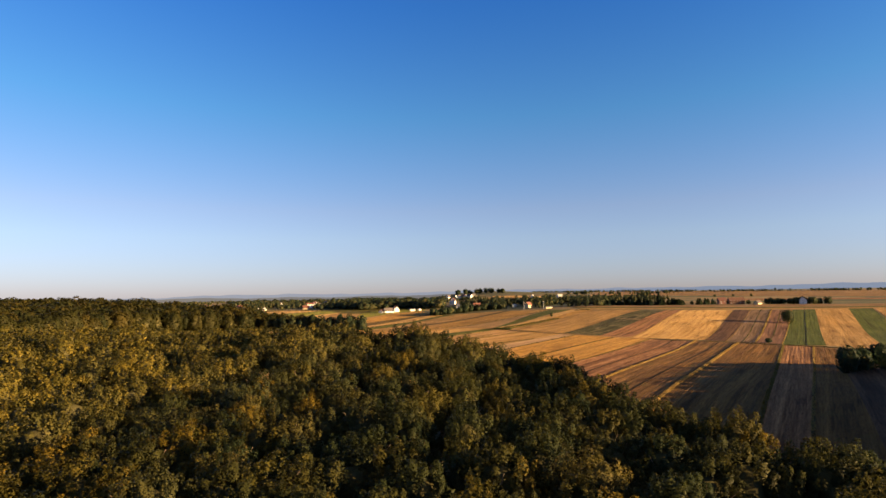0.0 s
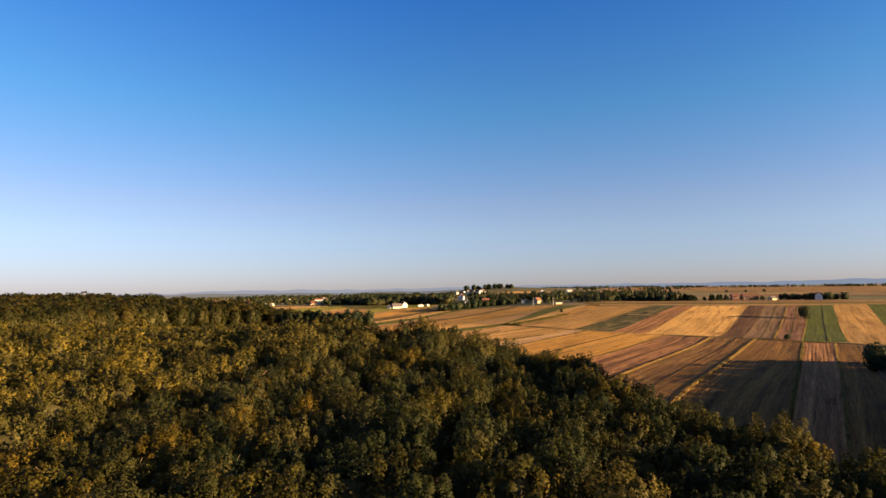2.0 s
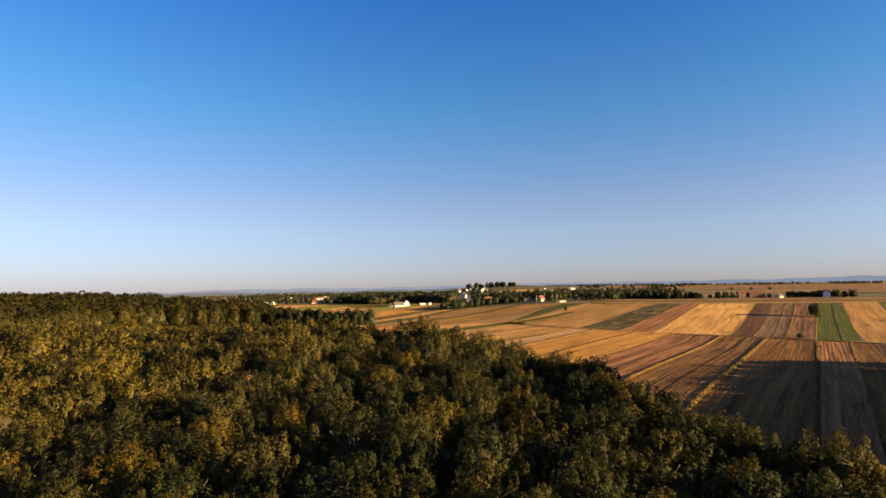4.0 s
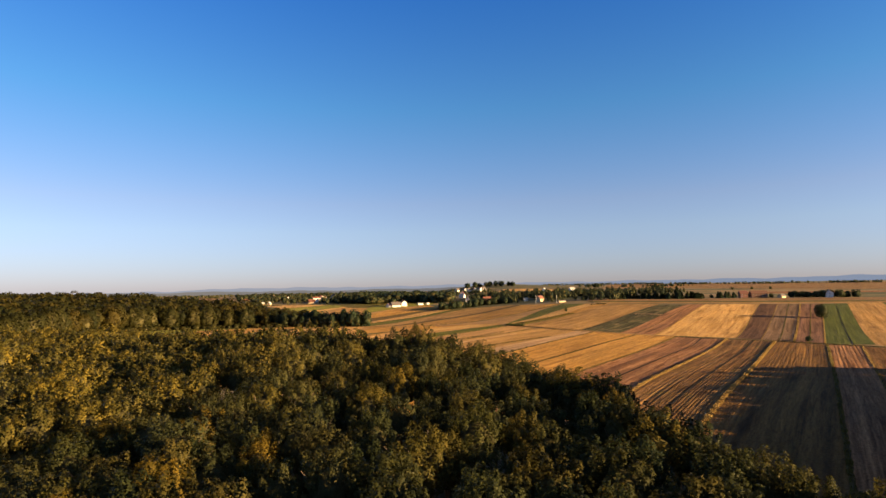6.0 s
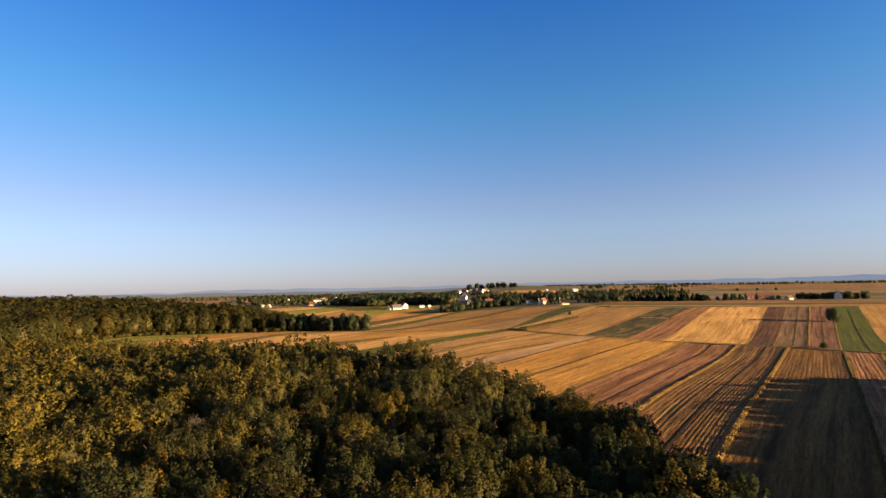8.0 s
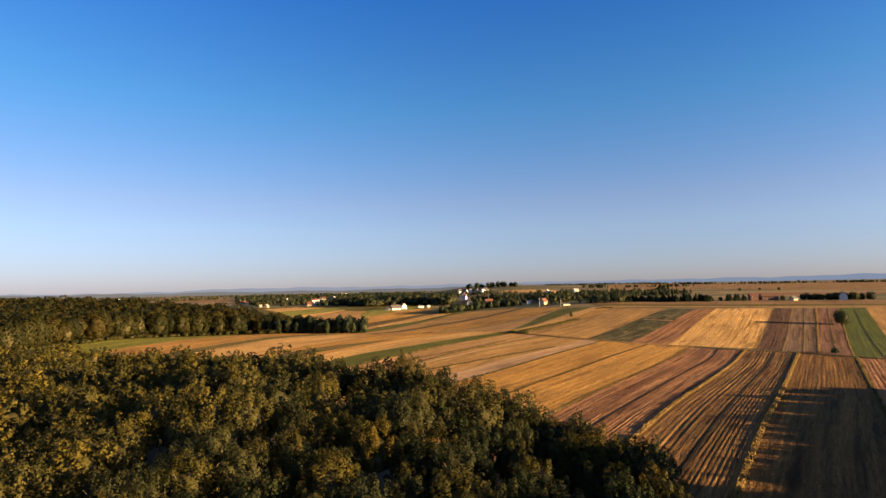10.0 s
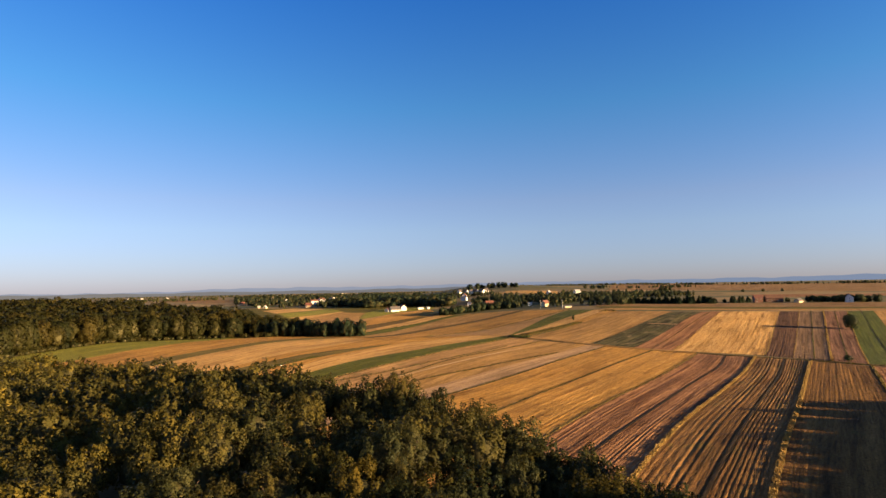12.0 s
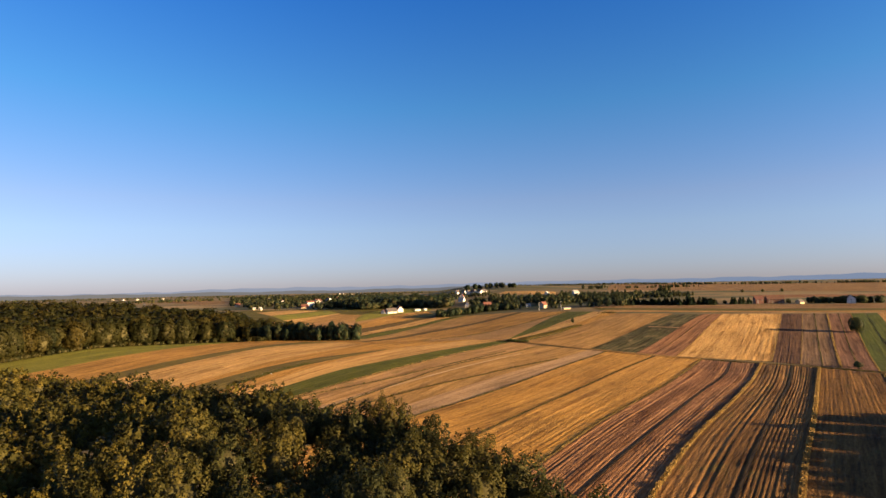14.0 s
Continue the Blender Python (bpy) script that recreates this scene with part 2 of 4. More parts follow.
def height(x, y):
    """The ground's height: a shallow vale on the west, a plateau on the east, a wooded hill behind the village."""
    x, y = np.asarray(x, float), np.asarray(y, float)
    near = -4 + 7 * ease(-40, 120, y)
    east = near + 12 * ease(290, 520, y) + 3 * ease(600, 900, y) + 8 * ease(850, 1300, y) + 10 * ease(1300, 2600, y)
    west = near + 1.5 * ease(150, 340, y) - 3 * ease(390, 480, y) + 9.5 * ease(560, 900, y) + 3 * ease(1000, 1600, y) - 5 * ease(1900, 3200, y)
    hill = 16 * np.exp(-(((x - 130) / 260) ** 2) - ((y - 1700) / 300) ** 2)
    rise = 8 * ease(-262, -420, x) * ease(230, 330, y) + 4 * ease(-150, -250, x) * ease(478, 600, y)
    return west + (east - west) * ease(-60, 200, x) + hill + rise * (1 - ease(640, 900, y))


def mesh_object(name, verts, faces, material, parent=None, uv=None, smooth=False, tone=None, inner=None, normals=None, bough=None):
    """A mesh from arrays: verts (n, 3), faces (m, 3 or 4)."""
    verts, faces = np.asarray(verts, np.float32), np.asarray(faces, np.int32)
    k = faces.shape[1]
    me = bpy.data.meshes.new(name)
    me.vertices.add(len(verts))
    me.vertices.foreach_set("co", verts.ravel())
    me.loops.add(faces.size)
    me.loops.foreach_set("vertex_index", faces.ravel())
    me.polygons.add(len(faces))
    me.polygons.foreach_set("loop_start", np.arange(0, faces.size, k, dtype=np.int32))
    me.polygons.foreach_set("loop_total", np.full(len(faces), k, np.int32))
    if smooth:
        me.polygons.foreach_set("use_smooth", np.ones(len(faces), bool))
    if uv is not None:
        layer = me.uv_layers.new(name="uv")
        layer.data.foreach_set("uv", np.asarray(uv, np.float32)[faces.ravel()].ravel())
    if tone is not None:
        me.attributes.new("tone", "FLOAT", "POINT").data.foreach_set("value", np.asarray(tone, np.float32))
    if bough is not None:
        me.attributes.new("bough", "FLOAT", "POINT").data.foreach_set("value", np.asarray(bough, np.float32))
    if normals is not None:
        me.attributes.new("custom_normal", "FLOAT_VECTOR", "POINT").data.foreach_set("vector", np.asarray(normals, np.float32).ravel())
    me.update(calc_edges=True)
    me.materials.append(material)
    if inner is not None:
        me.materials.append(CORE_SHADE)
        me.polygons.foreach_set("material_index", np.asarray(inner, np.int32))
    ob = new(name, me)
    if parent:
        ob.parent = parent
    return ob


def part(name, bm, material, parent, label=""):
    me = bpy.data.meshes.new(name)
    bm.to_mesh(me)
    bm.free()
    me.materials.append(material)
    ob = new(name, me)
    ob.parent = parent
    return tagged(ob, label)


def grid_faces(n, m):
    """Quads of a grid of n rows and m columns of points."""
    a = (np.arange(n - 1)[:, None] * m + np.arange(m - 1)).ravel()
    return np.stack([a, a + 1, a + m + 1, a + m], 1)


def steps(inner_a, inner_b, step, outer_a, outer_b, growth=1.16):
    """Even steps within, growing steps outside."""
    mid = list(np.arange(inner_a, inner_b + 0.1, step))
    low, high, d = [], [], step
    a, b = mid[0], mid[-1]
    while a > outer_a or b < outer_b:
        d *= growth
        a, b = a - d, b + d
        low.append(max(a, outer_a))
        high.append(min(b, outer_b))
    return np.array(sorted(set(np.round(low + mid + high, 2))))


xs, ys = steps(-330, 520, 8.0, -4950, 4950), steps(-120, 960, 8.0, -4950, 4950)
gx, gy = np.meshgrid(xs, ys)
ground = mesh_object("ground", np.stack([gx, gy, height(gx, gy)], -1).reshape(-1, 3), grid_faces(len(ys), len(xs)), GROUND, smooth=True)
tagged(ground, "rolling farmland of dry stubble, soil and meadow reaching the horizon", "ground", kind="structure")


# ---- worked strips of land ----
def along(line, n):
    """n points at even spacing on a polyline, its corners rounded."""
    p = np.array(line, float)
    d = np.r_[0, np.cumsum(np.hypot(*np.diff(p, axis=0).T))]
    s = np.linspace(0, d[-1], n)
    q = np.stack([np.interp(s, d, p[:, 0]), np.interp(s, d, p[:, 1])], 1)
    if len(p) > 2:
        w = max(1, n // 14)
        pad = np.concatenate([q[:1] - (q[1] - q[0]) * np.arange(w, 0, -1)[:, None], q, q[-1:] + (q[-1] - q[-2]) * np.arange(1, w + 1)[:, None]])
        q = np.stack([np.convolve(pad[:, k], np.ones(2 * w + 1) / (2 * w + 1), "valid") for k in (0, 1)], 1)
    return q


def reach(line, before=0.0, after=0.0):
    """The polyline run on straight past its ends by metres."""
    p = [Vector(q) for q in line]
    first, last = (p[0] - p[1]).normalized(), (p[-1] - p[-2]).normalized()
    return [tuple(p[0] + first * before), *[tuple(q) for q in p[1:-1]], tuple(p[-1] + last * after)]


LIFT = [0.06]


def strip(label, material, line_a, line_b, ridge=0.0, spacing=1.6, step=0.0, category="field"):
    """A strip of land between two lines that run the same way, laid on the ground, ploughed into ridges where asked."""
    length = max(np.hypot(*np.subtract(line_a[0], line_a[-1])), np.hypot(*np.subtract(line_b[0], line_b[-1])))
    width = max(np.hypot(*np.subtract(line_a[0], line_b[0])), np.hypot(*np.subtract(line_a[-1], line_b[-1])))
    n = int(np.clip(length / 4, 8, 120))
    m = int(np.clip(width / (spacing / 4 if ridge else 4), 3, 160))
    a, b = along(line_a, n), along(line_b, n)
    k = np.linspace(0, 1, m)[None, :, None]
    xy = a[:, None] * (1 - k) + b[:, None] * k
    across = np.hypot(*(a - b).T)[:, None] * np.linspace(0, 1, m)[None]
    down = np.linspace(0, length, n)[:, None] * np.ones((1, m))
    LIFT[0] += 0.004
    z = height(xy[..., 0], xy[..., 1]) + LIFT[0]
    if ridge:
        wob = np.random.RandomState(int(length * 7) % 999)
        z += 0.75 * ridge * (0.6 + 0.4 * np.cos(2 * np.pi * across.max(0, keepdims=True) / spacing)) * (0.7 + 0.6 * wob.rand(1, m))
        z += ridge * 0.35 * wob.rand(n, m)
    ob = mesh_object("field", np.concatenate([xy, z[..., None]], -1).reshape(-1, 3), grid_faces(n, m), material,
                     uv=np.stack([across + width * 3.7, down], -1).reshape(-1, 2), smooth=True)
    return tagged(ob, label, category, kind="structure")


# fields between the wood and the field path
n_green_a = reach([(42.5, 397), (4.6, 362), (-53, 281), (-70, 235)], 0, 110)
n_green_b = reach([(45.7, 384), (4.1, 331), (-38, 258), (-56, 221)], 0, 110)
n_pink_b = reach([(63, 362), (3.5, 291), (-40, 199)], 0, 90)
n_pale_a = reach([(86.5, 339), (29, 262), (-12, 202)], 0, 100)
n_pale_b = reach([(95.5, 331), (60, 282), (25.6, 229), (2, 197), (-9, 184)], 0, 90)
n_mid = reach([(117, 312), (84, 267), (44.6, 210), (27, 186), (9.5, 160)], 0, 70)
n_gold_b = reach([(137, 299), (108, 254), (81, 216), (56.6, 184), (45, 168.6), (22.6, 134)], 0, 60)
n_red_mid = reach([(145, 284), (124, 247), (96, 211), (70.6, 176), (48, 145), (30, 118.7)], 0, 60)
n_hedge_a = reach([(159, 281), (127, 232), (97, 191), (74.4, 162), (61, 143.5), (50.7, 128), (41.5, 113.6)], 0, 70)
n_brown_mid = reach([(168, 270.7), (137, 223.4), (101.6, 175), (75, 138), (58.6, 114)], 0, 70)
n_hedge_b = reach([(175, 262), (128.5, 195), (102, 157), (85, 134), (70.6, 113)], 0, 90)
n_east_a = reach([(190, 243), (130, 153), (77, 75)], 0, 50)
n_east_b = reach([(200, 233), (138, 143), (89.6, 74)], 0, 50)
n_east_c = reach([(205, 224), (156, 152), (105, 75)], 0, 50)
n_east_d = reach([(214, 212), (170, 142), (125, 75)], 0, 50)
n_east_e = reach([(300, 180), (240, 110), (190, 60)], 0, 50)

strip("deep green crop strip between stubble fields", DEEP_GREEN, n_green_a, n_green_b)
strip("pinkish weedy stubble strip", PINK, n_green_b, n_pink_b, 0.1, 1.5)
strip("pale tan stubble strip with cart tracks", TAN, n_pink_b, n_pale_a, 0.08, 1.8)
LIFT[0] += 0.12
strip("pale cart track in the stubble", CART_TRACK, reach([(-41.2, 202.8), (-31.5, 220.8), (-17.5, 243.3), (2.6, 274.5), (21.3, 301.4), (44, 330)], 50, 0), reach([(-39.9, 202), (-30.2, 220), (-16.2, 242.5), (3.9, 273.7), (22.6, 300.6), (45, 329)], 50, 0), category="track")
LIFT[0] -= 0.12
strip("bare pale earth strip between stubble fields", PALE_EARTH, n_pale_a, n_pale_b)
strip("golden stubble field with rows", GOLD, n_pale_b, n_mid, 0.12, 1.8)
strip("golden mown stubble field", GOLD, n_mid, n_gold_b, 0.12, 1.8)
strip("reddish ploughed soil with fine furrows", RED_SOIL, n_gold_b, n_red_mid, 0.17, 1.5)
strip("reddish ploughed soil beside a dry hedge bank", RED_SOIL, n_red_mid, n_hedge_a, 0.17, 1.5)
strip("brown furrowed field with weedy rows", FURROWS, n_hedge_a, n_brown_mid, 0.19, 1.7)
strip("olive-brown furrowed field beside a dry grass bank", FURROWS, n_brown_mid, n_hedge_b, 0.19, 1.7)
strip("olive stubble field partly in tree shade", OLIVE, n_hedge_b, n_east_a, 0.1, 1.6)
strip("orange-brown soil strip running into shade", RED_SOIL, n_east_a, n_east_b, 0.12, 1.5)
strip("olive weedy strip running into shade", OLIVE, n_east_b, n_east_c, 0.1, 1.5)
strip("dark soil strip running into shade", DARK_SOIL, n_east_c, n_east_d, 0.1, 1.5)
strip("golden dry grassland beside the grove", TAN, n_east_d, n_east_e)

for l, words in ((n_red_mid, "dark open furrow in the reddish soil"), (n_brown_mid, "dark wheel furrow in the ploughed field")):
    LIFT[0] += 0.2
    strip(words, DARK_FURROW, [(x - 0.35, y + 0.2) for x, y in l], [(x + 0.35, y - 0.2) for x, y in l])
    LIFT[0] -= 0.2

# fields beyond the path
u = [reach([(105, 365), (208, 507)], 26), reach([(120, 337), (233, 501)], 16), reach([(126, 329.5), (243, 503)], 14), reach([(132, 316), (251, 501)], 8), [(166, 285), (298, 491)],
     [(174, 274), (314, 488)], [(180, 267), (323, 486)], [(184.5, 261), (332, 483)], [(188.5, 254.5), (341, 482)], [(193, 249), (351, 481)]]
strip("grey-green cabbage-like crop with pale gaps", CABBAGE, u[0], u[1])
strip("reddish brown strip with a dark furrow", RED_SOIL, u[1], u[2], 0.1, 2.0)
strip("reddish brown soil strip", RED_SOIL, u[2], u[3], 0.1, 2.0)
strip("pale golden stubble field with combed rows", PALE_GOLD, u[3], u[4], 0.12, 2.6)
strip("dark brown ploughed soil strip", DARK_SOIL, u[4], u[5], 0.12, 1.8)
strip("greyish brown soil strip", GREY_SOIL, u[5], u[6], 0.1, 1.8)
strip("tan-brown stubble strip", GREY_SOIL, u[6], u[7], 0.1, 1.8)
strip("dark furrow along the pale bank", DARK_FURROW, [(182.6, 263), (329.6, 483.6)], [(184.4, 261.2), (331.8, 483.1)])
strip("reddish soil strip beside a pale bank", BROWN_SOIL, u[7], u[8], 0.1, 1.8)
strip("reddish brown soil strip beside green crop", BROWN_SOIL, u[8], u[9], 0.1, 1.8)
u_green_b, u_tan_b = [(212, 240), (375, 482)], [(226, 215), (414, 490)]
strip("bright green crop strip", GREEN, u[9], [(203, 244), (363, 481)])
strip("bright green crop strip with a furrow", GREEN, [(203.6, 243.5), (363.7, 481)], u_green_b)
strip("tan stubble field with greenish patches", TAN, u_green_b, u_tan_b)
strip("deep green crop strip", GREEN, u_tan_b, [(234, 188), (436, 486)])
strip("wide tan stubble fields on the plateau edge", TAN, [(236, 186), (438, 486)], [(330, 100), (700, 440)])

# lanes and verges
path_n = [(20, 408), (46, 391), (92, 339), (116, 317), (137, 299.5), (158, 282), (178, 266), (196, 248), (214, 226), (240, 188), (262, 150)]
path_s = [(19.3, 405.6), (44.3, 388.6), (89.6, 336.6), (113.6, 314.6), (134.6, 297.0), (155.6, 279.6), (175.6, 262.9), (193.6, 244.9), (211.6, 222.9), (237.6, 184.9), (259.6, 146.9)]
LIFT[0] += 0.22
strip("narrow pale earth path between stubble fields", TAN, path_s[:5], path_n[:5], category="path")
LIFT[0] -= 0.22
strip("narrow grassy field path between the fields", PATH_EARTH, path_s[4:], path_n[4:], category="path")
strip("brown headland along the upper lane", TAN, [(172, 565), (276, 510), (357, 489), (470, 480), (720, 455)], [(174, 618), (278, 540), (360, 508), (480, 492), (730, 470)])
strip("grassy verge of the upper lane", GRASS, [(174, 618), (278, 541), (360, 509), (480, 493), (730, 471)], [(178, 660), (304, 582), (392, 538), (500, 515), (760, 495)])
strip("tan stubble along the upper lane", FAR_TAN, [(178, 661), (304, 583), (392, 539), (500, 516), (760, 496)], [(195, 720), (350, 668), (466, 642), (600, 620), (900, 600)])

# fields along the far wood
w_top = [(-290, 280), (-262, 306), (-264, 350), (-256, 426), (-184, 470), (-66, 449)]
w_a = reach([(-222, 270), (-212, 297), (-208, 354), (-178, 456)], 60, 0)
w_b = reach([(-172, 255), (-161, 325), (-139, 396), (-112, 446)], 70, 0)
w_c = reach([(-158, 250), (-148, 312), (-129, 384), (-84, 436)], 70, 0)
w_d = reach([(-118, 232), (-98, 317), (-58, 395)], 80, 0)
w_e = reach([(-84, 230), (-68, 296), (-32, 369), (31, 411)], 70, 0)
strip("green meadow strip along the edge of the wood", MEADOW, w_top[:5], reach(w_a, 0, 8))
strip("tan stubble strip beside the meadow", GOLD, w_a, w_b)
strip("narrow olive fallow strip", OLIVE_FALLOW, w_b, w_c)
strip("pale golden stubble strip", PALE_GOLD, w_c, w_d)
strip("golden stubble strip with a weedy bank", GOLD, w_d, w_e)
strip("olive-brown fallow band in the golden stubble", OLIVE_FALLOW, reach([(-109, 241), (-104, 265), (-89, 306), (-75, 327), (-38, 364)], 40, 0), reach([(-92, 234), (-91, 258), (-82, 280), (-70, 306), (-37, 362)], 40, 0))
strip("golden stubble beside the green strip", PALE_GOLD, w_e, [n_green_a[-1], (-53, 281), (4.6, 362), (42.5, 397)])
strip("tan stubble on the brow of the field", GOLD, [(-178, 458), (-112, 448), (-84, 438), (-58, 397)], [(-150, 474), (-66, 470), (-20, 450), (36, 414)])

# fields across the vale, towards the village
meadow_top = [(-330, 905), (-267, 915), (-120, 930), (-20, 862)]
k0 = reach([(-102, 639), (-72, 737), (-25, 792)], 110, 0)
k1 = reach([(-91, 577), (-57, 649), (-16, 717)], 90, 10)
k2 = reach([(-81, 527), (-56, 606), (-28, 671), (-6, 700)], 70, 0)
k3 = reach([(-75, 500), (-52, 562), (-31, 603), (-10, 654), (10, 684)], 50, 0)
k4 = reach([(-68, 470), (-48, 512), (-24, 592), (0, 647), (26, 686)], 20, 0)
k5 = reach([(-58, 450), (-24, 513), (38, 594), (80, 663)], 20, 20)
k5b = reach([(-50, 437), (-19, 497), (40, 576), (85, 648)], 20, 20)
k6 = reach([(-12, 420), (29, 457), (83, 530), (135, 620)], 10, 10)
k7 = [(46, 400), (60, 440), (84, 500), (108, 560), (138, 622)]
k8 = [(46, 397), (72, 440), (108, 502), (160, 594)]
k8b = [(46, 393), (68, 419), (85, 439), (107, 465), (150, 540), (172, 585)]
k9 = [(58, 386), (92, 427), (120, 467), (170, 545)]
strip("dry grassland at the village edge", GRASS, meadow_top, reach([(-300, 700), (-205, 660), (-120, 675), (-76, 779)], 40, 0))
strip("pale brown stubble behind the copse", PINK, reach([(-300, 700), (-205, 660), (-120, 675), (-76, 779)], 40, 0), [k0[0], k0[0], k0[1], k0[2]])
strip("golden stubble strip below the village", PALE_GOLD, [(-281, 829), (-246, 886)], [(-234, 750), (-189, 851)])
strip("green meadow strip below the village", MEADOW, [(-233, 748), (-178, 848)], [(-201, 691), (-153, 797)])
strip("narrow pale stubble strip below the meadow", PALE_GOLD, [(-200, 690), (-152, 795)], [(-185, 668), (-144, 777)])
strip("tan stubble between the meadow strips", TAN, [(-184, 668), (-147, 777)], [(-112, 672), (-113, 762)])
strip("green meadow below the white house", MEADOW, [(-113, 761), (-100, 820), (-60, 850), (-20, 845)], [(-108, 668), (-84, 720), (-60, 770), (-20, 806)])
strip("golden stubble strip across the vale", GOLD, k0, k1)
strip("brown fallow strip across the vale", BROWN_FALLOW, k1, k2)
strip("pale golden stubble strip across the vale", PALE_GOLD, k2, k3)
strip("deep green crop strip across the vale", DEEP_GREEN, k3, k4)
strip("tan stubble strip across the vale", TAN, k4, k5)
strip("narrow brown furrow strip across the vale", BROWN_FALLOW, k5, k5b)
strip("golden stubble on the vale's slope", GOLD, k5b, k6)
strip("pinkish weedy stubble up the slope", PINK, k6, k7)
strip("deep green weedy strip running up the slope", DEEP_GREEN, k7, k8)
strip("thin golden stubble strip between green bands", PALE_GOLD, k8, k8b)
strip("golden stubble beside the weedy band", GOLD, k8b, k9)
strip("band of deep green weeds in the stubble", DEEP_GREEN, k8b[:4], [(55, 384), (69, 399), (85, 418), (119, 456)])
strip("brownish stubble above the path", TAN, reach(k9, 8), [(89, 343), (130, 400), (165, 450), (212, 515)])
strip("tan wedge beside the grey-green crop", PINK, [(89, 343), (210, 513)], u[0])



# ---- trees ----
def unit(v):
    return v / np.maximum(np.linalg.norm(v, axis=-1, keepdims=True), 1e-6)


def crown_arrays(seed, radius, tall, sprays, leaves, size, low=-0.3, core=0.66, upright=0.9, reach_out=0.5, plump=0.36, soft=0.3):
    """The leaves of one crown as triangles: a knobbly dome of leafy sprays that grow up and out; base at z = 0.
    Returns points, faces, the direction in which each leaf lies open, and a tone per bough."""
    r = np.random.RandomState(seed)
    k = (np.arange(sprays) + 0.5) / sprays
    up = np.clip(1.0 - (1.0 - low) * k + r.uniform(-0.07, 0.07, sprays), low, 0.98)
    ang = np.arange(sprays) * 2.39996 + r.uniform(-0.4, 0.4, sprays)
    flat = np.sqrt(1 - up**2)
    lean = 1 + 0.1 * np.sin(ang * 2 + r.rand() * 6) + r.uniform(-0.1, 0.06, sprays) + 0.12 * np.sin(3 * ang + 4 * up + r.rand() * 6)
    lean[r.rand(sprays) < 0.16] *= 0.82
    out = np.stack([flat * np.cos(ang), flat * np.sin(ang), up], 1)
    c = out * np.stack([radius * lean * 0.84, radius * lean * 0.84, tall * 0.54 * lean * r.uniform(0.88, 1.06, sprays)], 1) + (0, 0, tall * 0.34)
    axis = unit(out * 0.55 + (0, 0, upright) + r.normal(size=(sprays, 3)) * 0.18)
    long = radius * reach_out * r.uniform(0.75, 1.15, sprays)
    which = np.repeat(np.arange(sprays), leaves)
    n = len(which)
    k = r.rand(n, 1) ** 0.75
    side = r.normal(size=(n, 3)) + out[which] * 0.7
    side = unit(side - (side * axis[which]).sum(1, keepdims=True) * axis[which])
    p = c[which] + axis[which] * long[which][:, None] * (k * 1.25 - 0.45) + side * long[which][:, None] * plump * np.sqrt(1 - (1.75 * k - 0.82) ** 2) * (0.6 + 0.5 * r.rand(n, 1))
    face = unit(side * (1 - k * 0.6) + axis[which] * (0.2 + 0.7 * k) + out[which] * soft + r.normal(size=(n, 3)) * 0.22)
    grow = unit(np.cross(face + r.normal(size=(n, 3)) * 0.45, r.normal(size=(n, 3))) + axis[which] * 0.5)
    wide = unit(np.cross(face, grow))
    ln, wd = size * (0.6 + 0.6 * r.rand(n, 1)), size * (0.32 + 0.2 * r.rand(n, 1))
    q = np.stack([p - grow * ln * 0.4 - wide * wd, p + grow * ln * 0.7, p - grow * ln * 0.3 + wide * wd], 1).reshape(-1, 3)
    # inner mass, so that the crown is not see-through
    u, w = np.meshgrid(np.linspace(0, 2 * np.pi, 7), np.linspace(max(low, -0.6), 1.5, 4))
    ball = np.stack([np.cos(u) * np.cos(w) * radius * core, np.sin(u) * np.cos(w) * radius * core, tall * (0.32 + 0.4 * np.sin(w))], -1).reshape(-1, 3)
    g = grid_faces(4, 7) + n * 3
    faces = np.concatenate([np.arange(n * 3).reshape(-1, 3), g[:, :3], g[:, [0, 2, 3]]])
    return np.concatenate([q, ball]), faces, np.concatenate([np.repeat(face, 3, 0), unit(ball - (0, 0, tall * 0.3))]), np.r_[np.repeat(r.uniform(0.05, 1, sprays)[which], 3), np.zeros(len(ball))]


